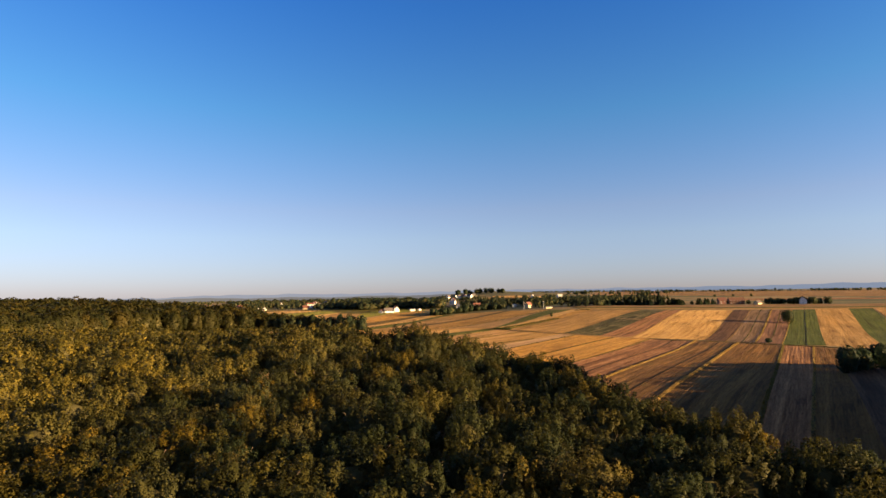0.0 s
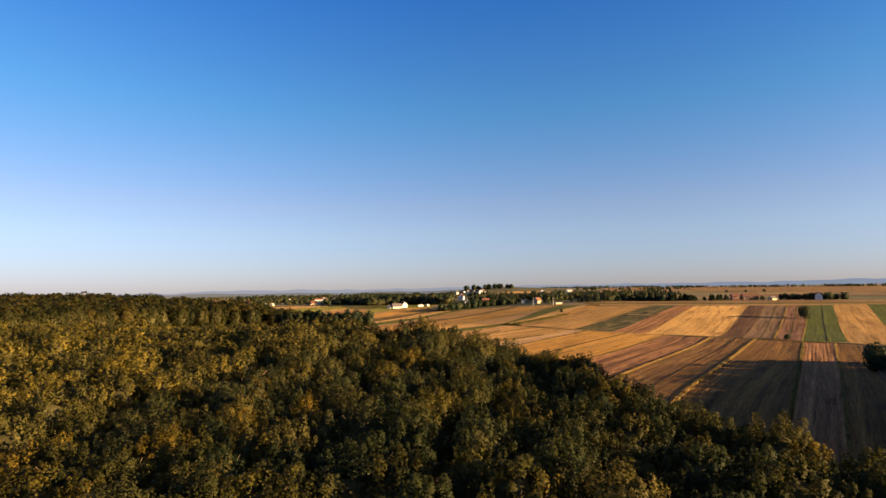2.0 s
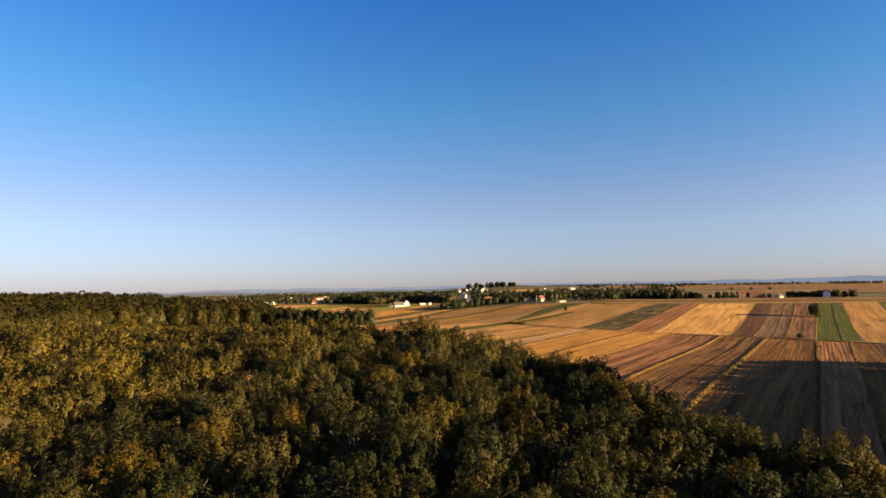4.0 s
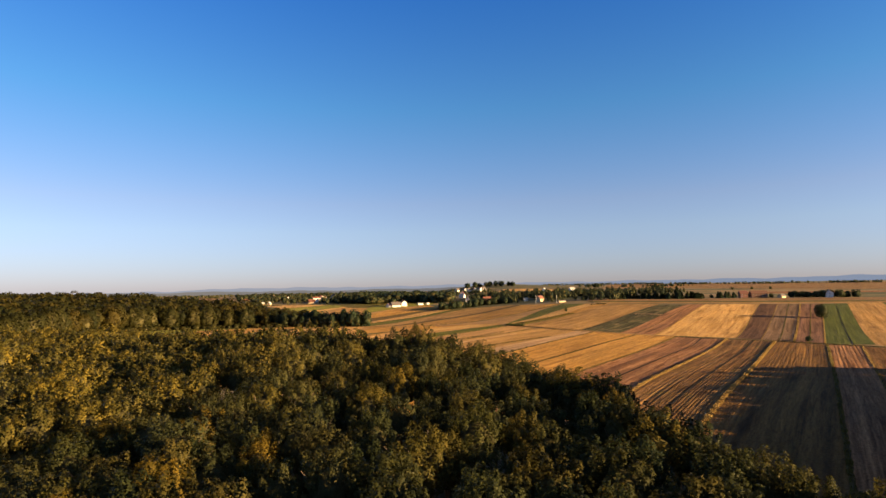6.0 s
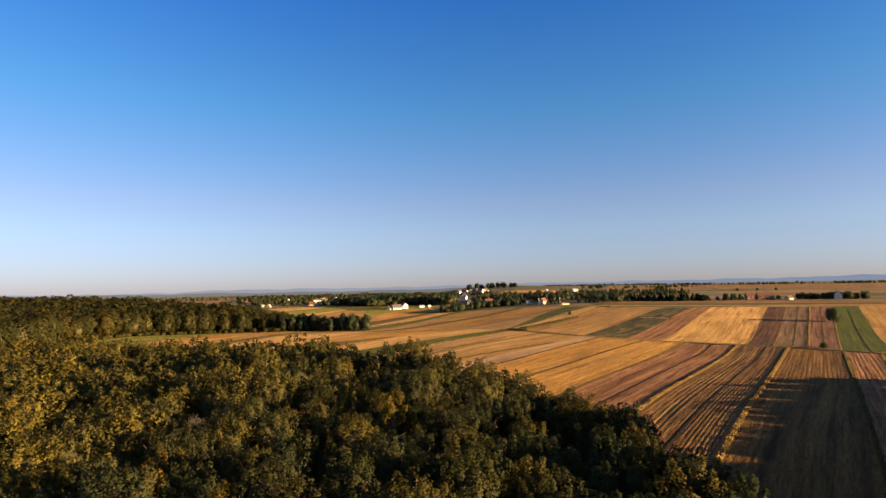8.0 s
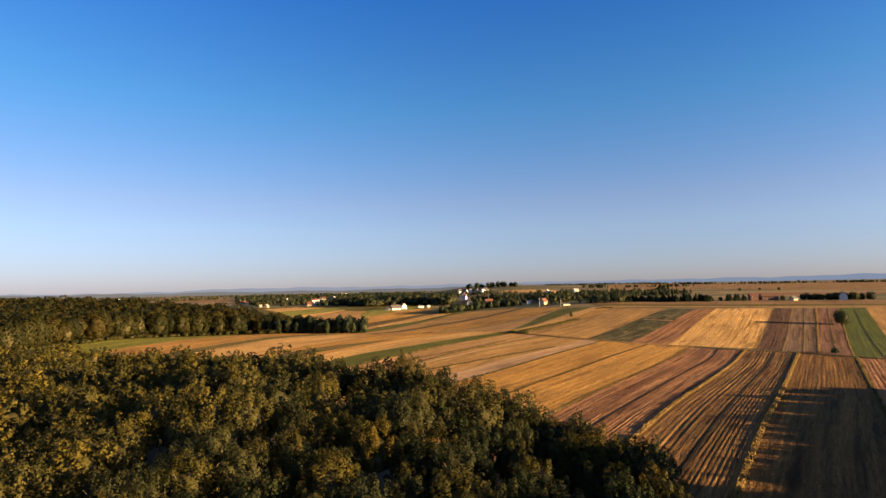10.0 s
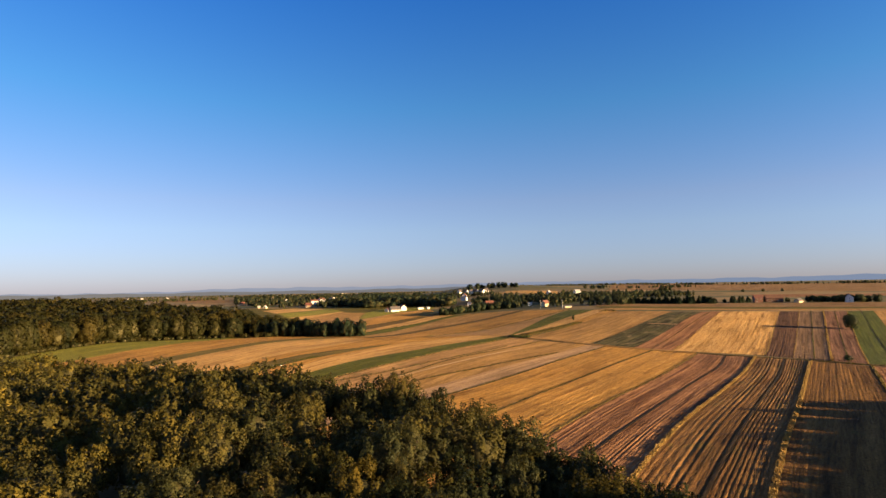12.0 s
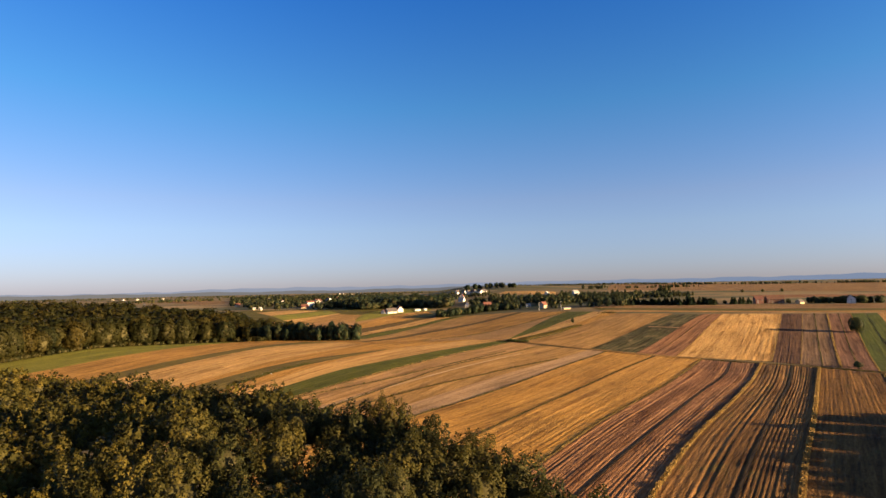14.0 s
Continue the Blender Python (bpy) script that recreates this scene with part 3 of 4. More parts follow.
def puff_arrays(seed, radius, tall, lobes, leaves, size, low=-0.4, lobe=0.42):
    """A crown seen from afar: rounded boughs, each closed over with leaves, on an uneven dome; base at z = 0."""
    r = np.random.RandomState(seed)
    k = (np.arange(lobes) + 0.5) / lobes
    up = np.clip(1.0 - (1.0 - low) * k + r.uniform(-0.1, 0.1, lobes), low, 0.97)
    ang = np.arange(lobes) * 2.39996 + r.uniform(-0.4, 0.4, lobes)
    flat = np.sqrt(1 - up**2)
    out = np.stack([flat * np.cos(ang), flat * np.sin(ang), up], 1)
    span = r.uniform(0.78, 1.12, (lobes, 1))
    c = out * span * ((1 - lobe) * radius, (1 - lobe) * radius, tall * 0.5 - lobe * radius * 0.6) + (0, 0, tall * 0.44)
    rl = radius * lobe * r.uniform(0.75, 1.2, lobes)
    which = np.repeat(np.arange(lobes), leaves)
    n = len(which)
    e = unit(r.normal(size=(n, 3)) + out[which] * 0.9)
    p = c[which] + e * rl[which][:, None] * r.uniform(0.88, 1.06, (n, 1)) * (1, 1, 1.15)
    face = unit(e + out[which] * 0.35 + r.normal(size=(n, 3)) * 0.16)
    grow = unit(np.cross(face + r.normal(size=(n, 3)) * 0.35, r.normal(size=(n, 3))))
    wide = unit(np.cross(face, grow))
    ln, wd = size * (0.6 + 0.6 * r.rand(n, 1)), size * (0.36 + 0.2 * r.rand(n, 1))
    q = np.stack([p - grow * ln * 0.4 - wide * wd, p + grow * ln * 0.7, p - grow * ln * 0.3 + wide * wd], 1).reshape(-1, 3)
    u, w = np.meshgrid(np.linspace(0, 2 * np.pi, 7), np.linspace(max(low, -0.7), 1.5, 4))
    ball = np.stack([np.cos(u) * np.cos(w) * radius * 0.68, np.sin(u) * np.cos(w) * radius * 0.68, tall * (0.42 + 0.4 * np.sin(w))], -1).reshape(-1, 3)
    g = grid_faces(4, 7) + n * 3
    faces = np.concatenate([np.arange(n * 3).reshape(-1, 3), g[:, :3], g[:, [0, 2, 3]]])
    return np.concatenate([q, ball]), faces, np.concatenate([np.repeat(face, 3, 0), unit(ball - (0, 0, tall * 0.4))]), np.r_[np.repeat(r.uniform(0.2, 0.85, lobes)[which], 3), np.zeros(len(ball))]


def crowns(count, seed, base, *shape, make=crown_arrays, **more):
    """Several crowns, their undersides at a height."""
    made = [make(seed + k, *shape, **more) for k in range(count)]
    return [(v + (0, 0, base), *rest) for v, *rest in made]


def conifer_arrays(seed, radius, tall, leaves, size):
    """A slender dark crown: drooping sprays in tiers round the stem."""
    r = np.random.RandomState(seed)
    k = r.rand(leaves) ** 0.8
    tier = np.round(k * 12) / 12
    ang = r.rand(leaves) * 2 * np.pi
    out = radius * (1 - tier) ** 0.85 * (0.35 + 0.65 * r.rand(leaves)) + 0.1
    p = np.stack([out * np.cos(ang), out * np.sin(ang), tall * (0.02 + 0.98 * k)], 1)
    grow = np.stack([np.cos(ang), np.sin(ang), -0.25 + 0.5 * r.rand(leaves)], 1)
    side = np.cross(grow, r.normal(size=(leaves, 3)))
    side /= np.linalg.norm(side, axis=1, keepdims=True)
    q = np.stack([p - grow * size * 0.5, p + side * size * 0.35, p + grow * size * 0.6, p - side * size * 0.35], 1).reshape(-1, 3)
    u, w = np.meshgrid(np.linspace(0, 2 * np.pi, 8), np.linspace(0, 1, 5))
    rr = radius * 0.62 * (1 - w) ** 0.85 + 0.03
    core = np.stack([rr * np.cos(u), rr * np.sin(u), tall * w * 0.97], -1).reshape(-1, 3)
    return np.concatenate([q, core]), np.concatenate([np.arange(leaves * 4).reshape(-1, 4), grid_faces(5, 8) + leaves * 4])


def trunk_arrays(tall, thick, limbs, seed):
    """A tapered trunk with a few limbs, as six-sided tubes of quads."""
    r = np.random.RandomState(seed)
    tubes = [((0, 0, -0.6), (r.rand() * 0.5 - 0.25, r.rand() * 0.5 - 0.25, tall), thick, thick * 0.45)]
    for k in range(limbs):
        a, z = r.rand() * 6.28, tall * (0.55 + 0.4 * r.rand())
        tubes.append(((0, 0, z), (math.cos(a) * tall * 0.2, math.sin(a) * tall * 0.2, z + tall * 0.25), thick * 0.4, thick * 0.15))
    v, f = [], []
    for p0, p1, r0, r1 in tubes:
        base = sum(len(q) for q in v)
        u = np.linspace(0, 2 * np.pi, 7)[:-1]
        ring = np.stack([np.cos(u), np.sin(u), 0 * u], 1)
        v += [np.array(p0) + ring * r0, np.array(p1) + ring * r1]
        k = np.arange(6)
        f.append(np.stack([k, (k + 1) % 6, (k + 1) % 6 + 6, k + 6], 1) + base)
    return np.concatenate(v), np.concatenate(f)


def make_tree(name, label, category, seed, radius, crown, stem, clumps, leaves, size, material, group="", conifer=False):
    """One tree at the origin: trunk and crown under an empty at its foot."""
    top = tagged(new(name), label, category, group)
    v, f = trunk_arrays(stem + crown * 0.45, 0.16 + radius * 0.035, 0 if conifer else 4, seed)
    mesh_object("trunk", v, f, BARK, top, smooth=True)
    if conifer:
        v, f = conifer_arrays(seed, radius, crown, clumps * leaves, size)
        mesh_object("crown", v + (0, 0, stem), f, material, top)
    else:
        v, f, n, tone = puff_arrays(seed, radius, crown, clumps, leaves, size, -0.9) if stem < 3 else crown_arrays(seed, radius, crown, clumps, leaves, size, -0.3)
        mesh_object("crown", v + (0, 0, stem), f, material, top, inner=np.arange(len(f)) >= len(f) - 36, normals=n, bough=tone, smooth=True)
    return top


def stand(x, y, turn=0.0, size=1.0, tall=1.0, sink=0.0):
    return pose(x, y, float(height(x, y)) - sink, 0, 0, turn) @ Matrix.Diagonal((size, size, size * tall, 1))


def inside(x, y, outline):
    """Whether points lie in an outline."""
    hit = np.zeros(np.shape(x), bool)
    for (ax, ay), (bx, by) in zip(outline, outline[1:] + outline[:1]):
        hit ^= ((ay > y) != (by > y)) & (x < (bx - ax) * (y - ay) / (by - ay + 1e-9) + ax)
    return hit


def scatter(outline, gap, seed, jitter=0.42):
    """Places for trees in an outline, on an uneven lattice."""
    r = np.random.RandomState(seed)
    p = np.array(outline)
    (x0, y0), (x1, y1) = p.min(0), p.max(0)
    x, y = np.meshgrid(np.arange(x0, x1, gap), np.arange(y0, y1, gap * 0.87))
    x = x + (np.arange(len(y)) % 2)[:, None] * gap / 2
    x, y = x.ravel(), y.ravel()
    x, y = x + r.uniform(-jitter, jitter, len(x)) * gap, y + r.uniform(-jitter, jitter, len(x)) * gap
    keep = inside(x, y, outline)
    return np.stack([x[keep], y[keep]], 1)


def wood(name, label, places, variants, material, seed, size=(0.85, 1.2), lift=0.0, tones=None, skew=1.0, vary=(0.86, 1.1), taper=None, lofty=None):
    """Many trees as one mesh: crowns (variants of arrays) set on the ground, one tone per tree."""
    r = np.random.RandomState(seed)
    vs, fs, ns, bs, ts, ins, base = [], [], [], [], [], [], 0
    for n, (x, y) in enumerate(places):
        v, f, nv, bough = variants[r.randint(len(variants))]
        a, s = r.rand() * 6.28, size[0] + (size[1] - size[0]) * r.rand() ** skew
        s *= 1.0 if taper is None else float(taper(x, y))
        tall = r.uniform(*vary) / s**0.6 * (1.0 if lofty is None else float(lofty(x, y)))
        c, q = math.cos(a) * s, math.sin(a) * s
        m = np.array([[c, -q, 0], [q, c, 0], [0, 0, s * tall]])
        vs.append(v @ m.T + (x, y, float(height(x, y)) + lift))
        fs.append(f + base)
        bs.append(bough)
        ns.append(nv @ (m / s * (1, 1, 1 / tall)).T)
        ts.append(np.full(len(v), r.rand() if tones is None else r.uniform(0, 0.55) + tones[n]))
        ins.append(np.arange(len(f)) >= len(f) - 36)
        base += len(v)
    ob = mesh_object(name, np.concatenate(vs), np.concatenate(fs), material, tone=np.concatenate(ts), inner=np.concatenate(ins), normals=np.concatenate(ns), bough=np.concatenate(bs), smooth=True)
    return tagged(ob, label, "trees", kind="stuff")


# outline of the wood under the flight, its edge running from the south-east round to the far wood on the west
NEAR_WOOD = [(-330, -110), (64, -110), (56, -14), (43, -1), (34, 11), (25, 24), (22, 33), (24, 44), (26, 58), (21, 72), (12, 81), (-7, 95), (-31, 113), (-56, 131),
             (-86, 152), (-112, 162), (-150, 173), (-190, 177), (-240, 180), (-330, 190)]
FAR_WOOD = [(-560, 200), (-330, 200), (-300, 245), (-282, 285), (-262, 306), (-268, 350), (-262, 425), (-240, 450), (-185, 472), (-125, 478), (-130, 520), (-300, 600), (-560, 640)]

places = scatter(NEAR_WOOD, 5.9, 4)
places = places[np.random.RandomState(3).rand(len(places)) > 0.02]
# a closed row along the edge of the wood
EDGE_ROW = along([(40, -3), (31, 9), (23, 22), (20, 33), (22, 45), (24, 57), (17.5, 69), (9, 76), (-9, 92), (-32, 109), (-57, 127.5), (-87, 148), (-112, 158), (-150, 169), (-190, 173)], 84)
places = places[np.min([np.hypot(places[:, 0] - x, places[:, 1] - y) for x, y in EDGE_ROW], 0) > 2.6]
places = np.concatenate([places, EDGE_ROW + np.random.RandomState(6).uniform(-0.9, 0.9, EDGE_ROW.shape)])
# the trees that stand singly: those nearest the middle of the wood's northern half
away = np.hypot(1.1 * (places[:, 0] - 1), np.maximum(places[:, 1] - 5, 0)) + np.where(places[:, 1] < -32, 900, 0)
order = np.argsort(away)
singles, rest, away = places[order[:300]], places[order[300:]], away[order[300:]]


EDGE_X = (-120, -90, -76, -62, -45, -30, -18, -9, -2, 6, 12, 22)
EDGE_TALL = (20.0, 18.4, 20.4, 19.7, 23.2, 22.2, 21.5, 23.4, 21.7, 20.6, 19.2, 19.7)


def grown(x, y):
    """How tall the wood grows beside its usual height: uneven along its northern edge, tallest where that bulges out."""
    k = ease(45, 75, y)
    return 1 - k + k * np.interp(x, EDGE_X, EDGE_TALL) / 20.8


kinds = [make_tree("tree", "broad-leaved tree with dense olive-green crown in the wood" if k < 4 else "broad-leaved tree with golden early-autumn crown in the wood", "tree", 20 + k, 3.1 + 0.24 * (k % 4), 7.0 + 0.4 * (k % 3), 12.7, 40, 100, 0.27, (LEAF_SHADED, LEAF_SHADED, LEAF, LEAF)[k] if k < 4 else LEAF_GOLD, "trees of the wood") for k in range(8)]
r = np.random.RandomState(8)
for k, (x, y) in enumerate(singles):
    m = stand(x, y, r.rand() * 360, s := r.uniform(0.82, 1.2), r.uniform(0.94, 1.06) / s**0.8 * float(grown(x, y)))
    # golden crowns more often westward, darker leaves towards south and east
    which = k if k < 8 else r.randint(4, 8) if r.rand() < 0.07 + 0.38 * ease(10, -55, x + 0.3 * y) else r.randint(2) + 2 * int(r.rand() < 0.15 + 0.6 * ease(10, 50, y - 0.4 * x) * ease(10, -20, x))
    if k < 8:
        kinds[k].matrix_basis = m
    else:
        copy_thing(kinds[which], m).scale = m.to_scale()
for which, x, y, tall in ((2, -10, 95, 1.2), (0, -3, 90, 1.12), (3, 4, 84, 1.08)):  # tall trees on the northern rim
    m = stand(x, y, 70 * which, 1.1, tall / 1.1)
    copy_thing(kinds[which], m).scale = m.to_scale()
near_kinds = crowns(8, 60, 12.7, 3.5, 7.2, 34, 46, 0.38, -0.25)
mid_kinds = crowns(8, 65, 12.7, 3.6, 7.2, 26, 22, 0.66, -0.2)
start_kinds = crowns(6, 75, 12.7, 3.9, 7.2, 20, 14, 0.95, -0.2)
low_kinds = crowns(6, 70, 12.7, 3.9, 7.2, 9, 6, 2.2)
# tone turns golden westward, partly standing in for the warm light there
west = lambda p: 0.34 * ease(20, -55, p[:, 0] + 0.3 * p[:, 1])
start = (away >= 300) & (np.hypot(rest[:, 0], rest[:, 1] + 40) < 80)
for chosen, shapes, words in ((away < 100, near_kinds, "dense olive and golden early-autumn broad-leaved wood seen from above"),
                              ((away >= 100) & (away < 300), mid_kinds, "olive and golden broad-leaved wood spreading to the far wood"),
                              (start, start_kinds, "olive and golden broad-leaved wood round the start of the flight"),
                              ((away >= 300) & ~start, low_kinds, "olive broad-leaved wood at the back of the flight")):
    wood("woodland", words, rest[chosen], shapes, LEAF_MANY, 5 + len(shapes), tones=west(rest[chosen]), lofty=grown, vary=(0.9, 1.06))
far_kinds = crowns(8, 80, 0.6, 8.6, 18.4, 24, 64, 1.35, -0.75, 0.36, make=puff_arrays)
back_kinds = crowns(6, 90, 1.0, 7.8, 18.0, 12, 28, 2.0, -0.2, make=puff_arrays)
shade_kinds = crowns(4, 95, 0.5, 5.0, 19.0, 44, 10, 3.4, -0.8, 1.0, 0.3, 0.4, 0.8)
lower = lambda x, y: 1.0 - 0.35 * ease(-235, -140, x)  # the wood grows lower and closer towards its eastern end
loftier = lambda x, y: 1.13 - 0.31 * ease(-225, -150, x)
far_places = scatter(FAR_WOOD, 10.3, 6)
edge = np.min([np.hypot(far_places[:, 0] - x, far_places[:, 1] - y) for x, y in along([(-340, 200), *FAR_WOOD[2:10]], 100)], 0) < 24
wood("far_woodland", "long edge of a green broad-leaved wood behind the fields", far_places[edge], far_kinds, LEAF_FAR, 7, (0.75, 1.25), taper=lower, lofty=loftier)
wood("far_woodland", "olive crowns of the wood behind its edge", far_places[~edge], back_kinds, LEAF_FAR, 17, (0.8, 1.3), taper=lower, lofty=loftier)


def patch(name, outline, material, step, lift):
    """A sheet on the ground within an outline."""
    p = np.array(outline)
    (x0, y0), (x1, y1) = p.min(0), p.max(0)
    px, py = np.meshgrid(np.arange(x0, x1 + step, step), np.arange(y0, y1 + step, step))
    f = grid_faces(*px.shape)
    c = np.stack([px.ravel(), py.ravel()], 1)[f].mean(1)
    f = f[inside(c[:, 0], c[:, 1], outline)]
    return mesh_object(name, np.stack([px, py, height(px, py) + lift], -1).reshape(-1, 3), f, material, uv=np.stack([px, py], -1).reshape(-1, 2), smooth=True)


tagged(patch("forest_floor", NEAR_WOOD, FOREST_FLOOR, 5, 0.5), "dark leaf litter under the wood", "forest floor", kind="structure")
tagged(patch("forest_floor", FAR_WOOD, FOREST_FLOOR, 8, 0.5), "dark leaf litter under the far wood", "forest floor", kind="structure")

# grove east of the fields, which throws the long shade
GROVE = [(217, 101), (211, 94), (188, 68), (172, 52), (158, 34), (136, 6), (118, -28), (118, -66), (200, -66), (210, -6), (246, 30), (310, 64), (310, 98)]
wood("grove", "dark broad-leaved grove beside the fields", scatter(GROVE, 6.3, 9, 0.3), shade_kinds, LEAF_DARK_MANY, 11, (1.3, 1.36), vary=(0.98, 1.03))

# unseen tall stand, added south of the grove to shade the wood's eastern rim
SHADE_STAND = [(150, 44), (128, 42), (108, 40), (97, 30), (88, 10), (98, -4), (130, -4), (140, 10)]
tall_kinds = crowns(4, 99, 0.5, 5.0, 31.0, 30, 10, 3.4, -0.8, 1.0, 0.3, 0.4, 0.8)
wood("grove", "added unseen broad-leaved stand south of the grove, shading the wood", scatter(SHADE_STAND, 6.3, 10, 0.3), tall_kinds, LEAF_DARK_MANY, 12, (1.2, 1.34), vary=(0.98, 1.03))

# ---- trees and bushes standing free ----
DARK_KINDS = [make_tree("tree", "dark green leafy tree at the end of the wood", "tree", 120 + k, 4.0, 14.0, 0.4, 16, 64, 0.9, LEAF_DARK, "trees of the copse") for k in range(3)]
r = np.random.RandomState(31)


def row_of(kinds, line, count, spread, size, tall=(0.95, 1.05)):
    """Copies of trees along a line, uneven; the first ones are the kinds themselves."""
    for k, (x, y) in enumerate(along(line, count)):
        s = r.uniform(*size)
        m = stand(x + r.uniform(-spread, spread), y + r.uniform(-spread, spread), r.rand() * 360, s, r.uniform(*tall))
        if k < len(kinds):
            kinds[k].matrix_basis = m
        else:
            copy_thing(kinds[k % len(kinds)], m).scale = m.to_scale()


row_of(DARK_KINDS, [(-162, 482), (-135, 474), (-108, 464), (-88, 456), (-74, 458)], 60, 5.0, (0.8, 1.15), (0.8, 1.08))
lone = make_tree("tree", "round dark tree alone beside the green crop", "tree", 140, 6.0, 11.0, 1.2, 24, 110, 0.75, LEAF_DARK)
lone.matrix_basis = stand(283, 383, 0, 0.88)
bush = make_tree("bush", "low dark green bush on the field path", "bush", 141, 1.9, 2.6, 0.2, 12, 44, 0.42, LEAF_DARK)
bush.matrix_basis = stand(193, 262)
bush = make_tree("bush", "small dark bush in the weedy strip", "bush", 142, 1.5, 4.2, 0.2, 12, 44, 0.42, LEAF_DARK)
bush.matrix_basis = stand(111, 482)
EAST_KINDS = [make_tree("tree", "dark leafy tree at the corner of the grove", "tree", 150 + k, 4.4, 9.0, 0.8, 18, 70, 0.8, LEAF_DARK, "trees at the grove's corner") for k in range(2)]
row_of(EAST_KINDS, [(149, 138), (160, 148), (178, 150)], 6, 2.0, (0.85, 1.1))
CONIFERS = [make_tree("conifer", "slender dark spruce in a row by the lane", "conifer", 160 + k, 4.2, 9.6, 0.2, 12, 36, 1.25, LEAF_DARK, "spruces by the lane", True) for k in range(3)]
row_of(CONIFERS, [(232, 704), (268, 702), (291, 678), (330, 676)], 70, 7.0, (0.4, 1.0))
tallest = copy_thing(CONIFERS[0], stand(299, 680, 20, 1.45))
tallest.scale = (1.1, 1.1, 1.75)
tagged(tallest, "tall dark spruce standing above the row")
row_of([copy_thing(CONIFERS[1], stand(0, 0))], [(350, 676), (372, 680)], 5, 2.0, (0.75, 0.95))
BUSHES = [make_tree("bush", "dark round bush by the upper lane", "bush", 170 + k, 3.6, 6.0, 0.4, 12, 40, 0.95, LEAF_DARK, "bushes by the lane") for k in range(3)]
row_of(BUSHES, [(444, 668), (474, 652), (502, 642)], 22, 4.0, (0.9, 1.6))
row_of([copy_thing(BUSHES[0], stand(0, 0))], [(-8, 692), (12, 704), (34, 716), (62, 733), (88, 728)], 50, 6.0, (0.9, 1.7))
row_of([copy_thing(BUSHES[1], stand(0, 0))], [(336, 684), (380, 690), (408, 692), (420, 676)], 9, 4.0, (0.6, 0.9))
HILL_KINDS = [make_tree("tree", "big round dark tree on the hilltop", "tree", 180 + k, 8.5, 15.0, 2.0, 14, 46, 1.9, LEAF_DARK, "trees on the hill") for k in range(2)]
row_of(HILL_KINDS, [(64, 1520), (66, 1524)], 2, 3.0, (0.9, 1.0))
row_of([copy_thing(HILL_KINDS[0], stand(0, 0))], [(84, 1535), (120, 1530), (160, 1512), (186, 1494)], 14, 9.0, (0.6, 0.95))
row_of([copy_thing(HILL_KINDS[1], stand(0, 0))], [(366, 1440), (412, 1440)], 7, 7.0, (0.5, 0.7))
row_of([copy_thing(HILL_KINDS[0], stand(0, 0))], [(490, 1480), (530, 1500)], 4, 6.0, (0.35, 0.5))
row_of([copy_thing(HILL_KINDS[1], stand(0, 0))], [(560, 1050), (640, 1040)], 3, 8.0, (0.35, 0.45))

VILLAGE_LEAF = leaf_material("leaves_of_the_village", (0.022, 0.036, 0.024), (0.034, 0.046, 0.026), (0.052, 0.058, 0.028), by_attribute=True)

# wooded parts of the village, in one mesh each
village_kinds = [crowns(1, 200 + k, 0.6, 4.2, 7.0 + 1.1 * k, 8, 16, 1.7, -0.7, make=puff_arrays)[0] for k in range(6)]
wood("village_wood", "dense dark green wood behind the white house", scatter([(-128, 850), (-60, 885), (0, 830), (14, 870), (10, 1050), (-60, 1260), (-205, 1380), (-215, 1000)], 10.5, 21), village_kinds, VILLAGE_LEAF, 22, (1.3, 2.6), skew=1.3)
wood("edge_scrub", "low green scrub along the edge of the far wood", along([(-312, 236), (-300, 260), (-284, 288), (-264, 304), (-266, 350), (-258, 425), (-238, 446), (-186, 468), (-126, 474)], 130) + np.random.RandomState(61).uniform(-2.5, 2.5, (130, 2)), crowns(6, 230, -0.4, 4.6, 4.2, 8, 18, 1.3, -0.1, make=puff_arrays), LEAF_FAR, 62, (0.3, 1.0))
far_clumps = [crowns(1, 210 + k, 0.5, 4.4, 7.5 + k, 6, 8, 2.6, -0.7, make=puff_arrays)[0] for k in range(4)]
HOMES = []


def garden_trees(outline, gap, seed, size, near=16.0, gaps=-0.12):
    """Trees among houses, kept clear of them and of the view on them from the fields."""
    p = scatter(outline, gap, seed)
    keep = np.array([noise.noise((x / 45, y / 70, seed)) > gaps for x, y in p])
    for hx, hy, *_ in HOMES:
        keep &= ~((abs(p[:, 0] - hx * p[:, 1] / hy) < near) & (p[:, 1] > hy - near * 9) & (p[:, 1] < hy + near * 0.7))
    return wood("village_trees", "dark green garden trees among the village houses", p[keep], village_kinds, VILLAGE_LEAF, seed + 1, size, skew=2.2)


# ---- houses ----
PLASTER = plain_material("white_plaster", (0.55, 0.54, 0.53), 0.85, 0.12, 0.4)
CREAM = plain_material("cream_plaster", (0.48, 0.36, 0.22), 0.85, 0.1, 0.4)
BRICK = plain_material("brick_wall", (0.16, 0.07, 0.05), 0.85, 0.2, 0.6)
RED_TILE = plain_material("red_tiles", (0.13, 0.05, 0.038), 0.8, 0.25, 0.8)
DARK_TILE = plain_material("dark_tiles", (0.075, 0.065, 0.07), 0.75, 0.25, 0.8)
BROWN_BOARD = plain_material("brown_boards", (0.12, 0.055, 0.035), 0.85, 0.3, 0.8)
GREY_SHEET = plain_material("grey_sheet", (0.3, 0.3, 0.31), 0.5, 0.15, 0.5)
FRAME = plain_material("window_frame", (0.7, 0.7, 0.68), 0.6, 0.05, 1.0)
GLASS, _, glass_shader = nodes_of("window_glass")
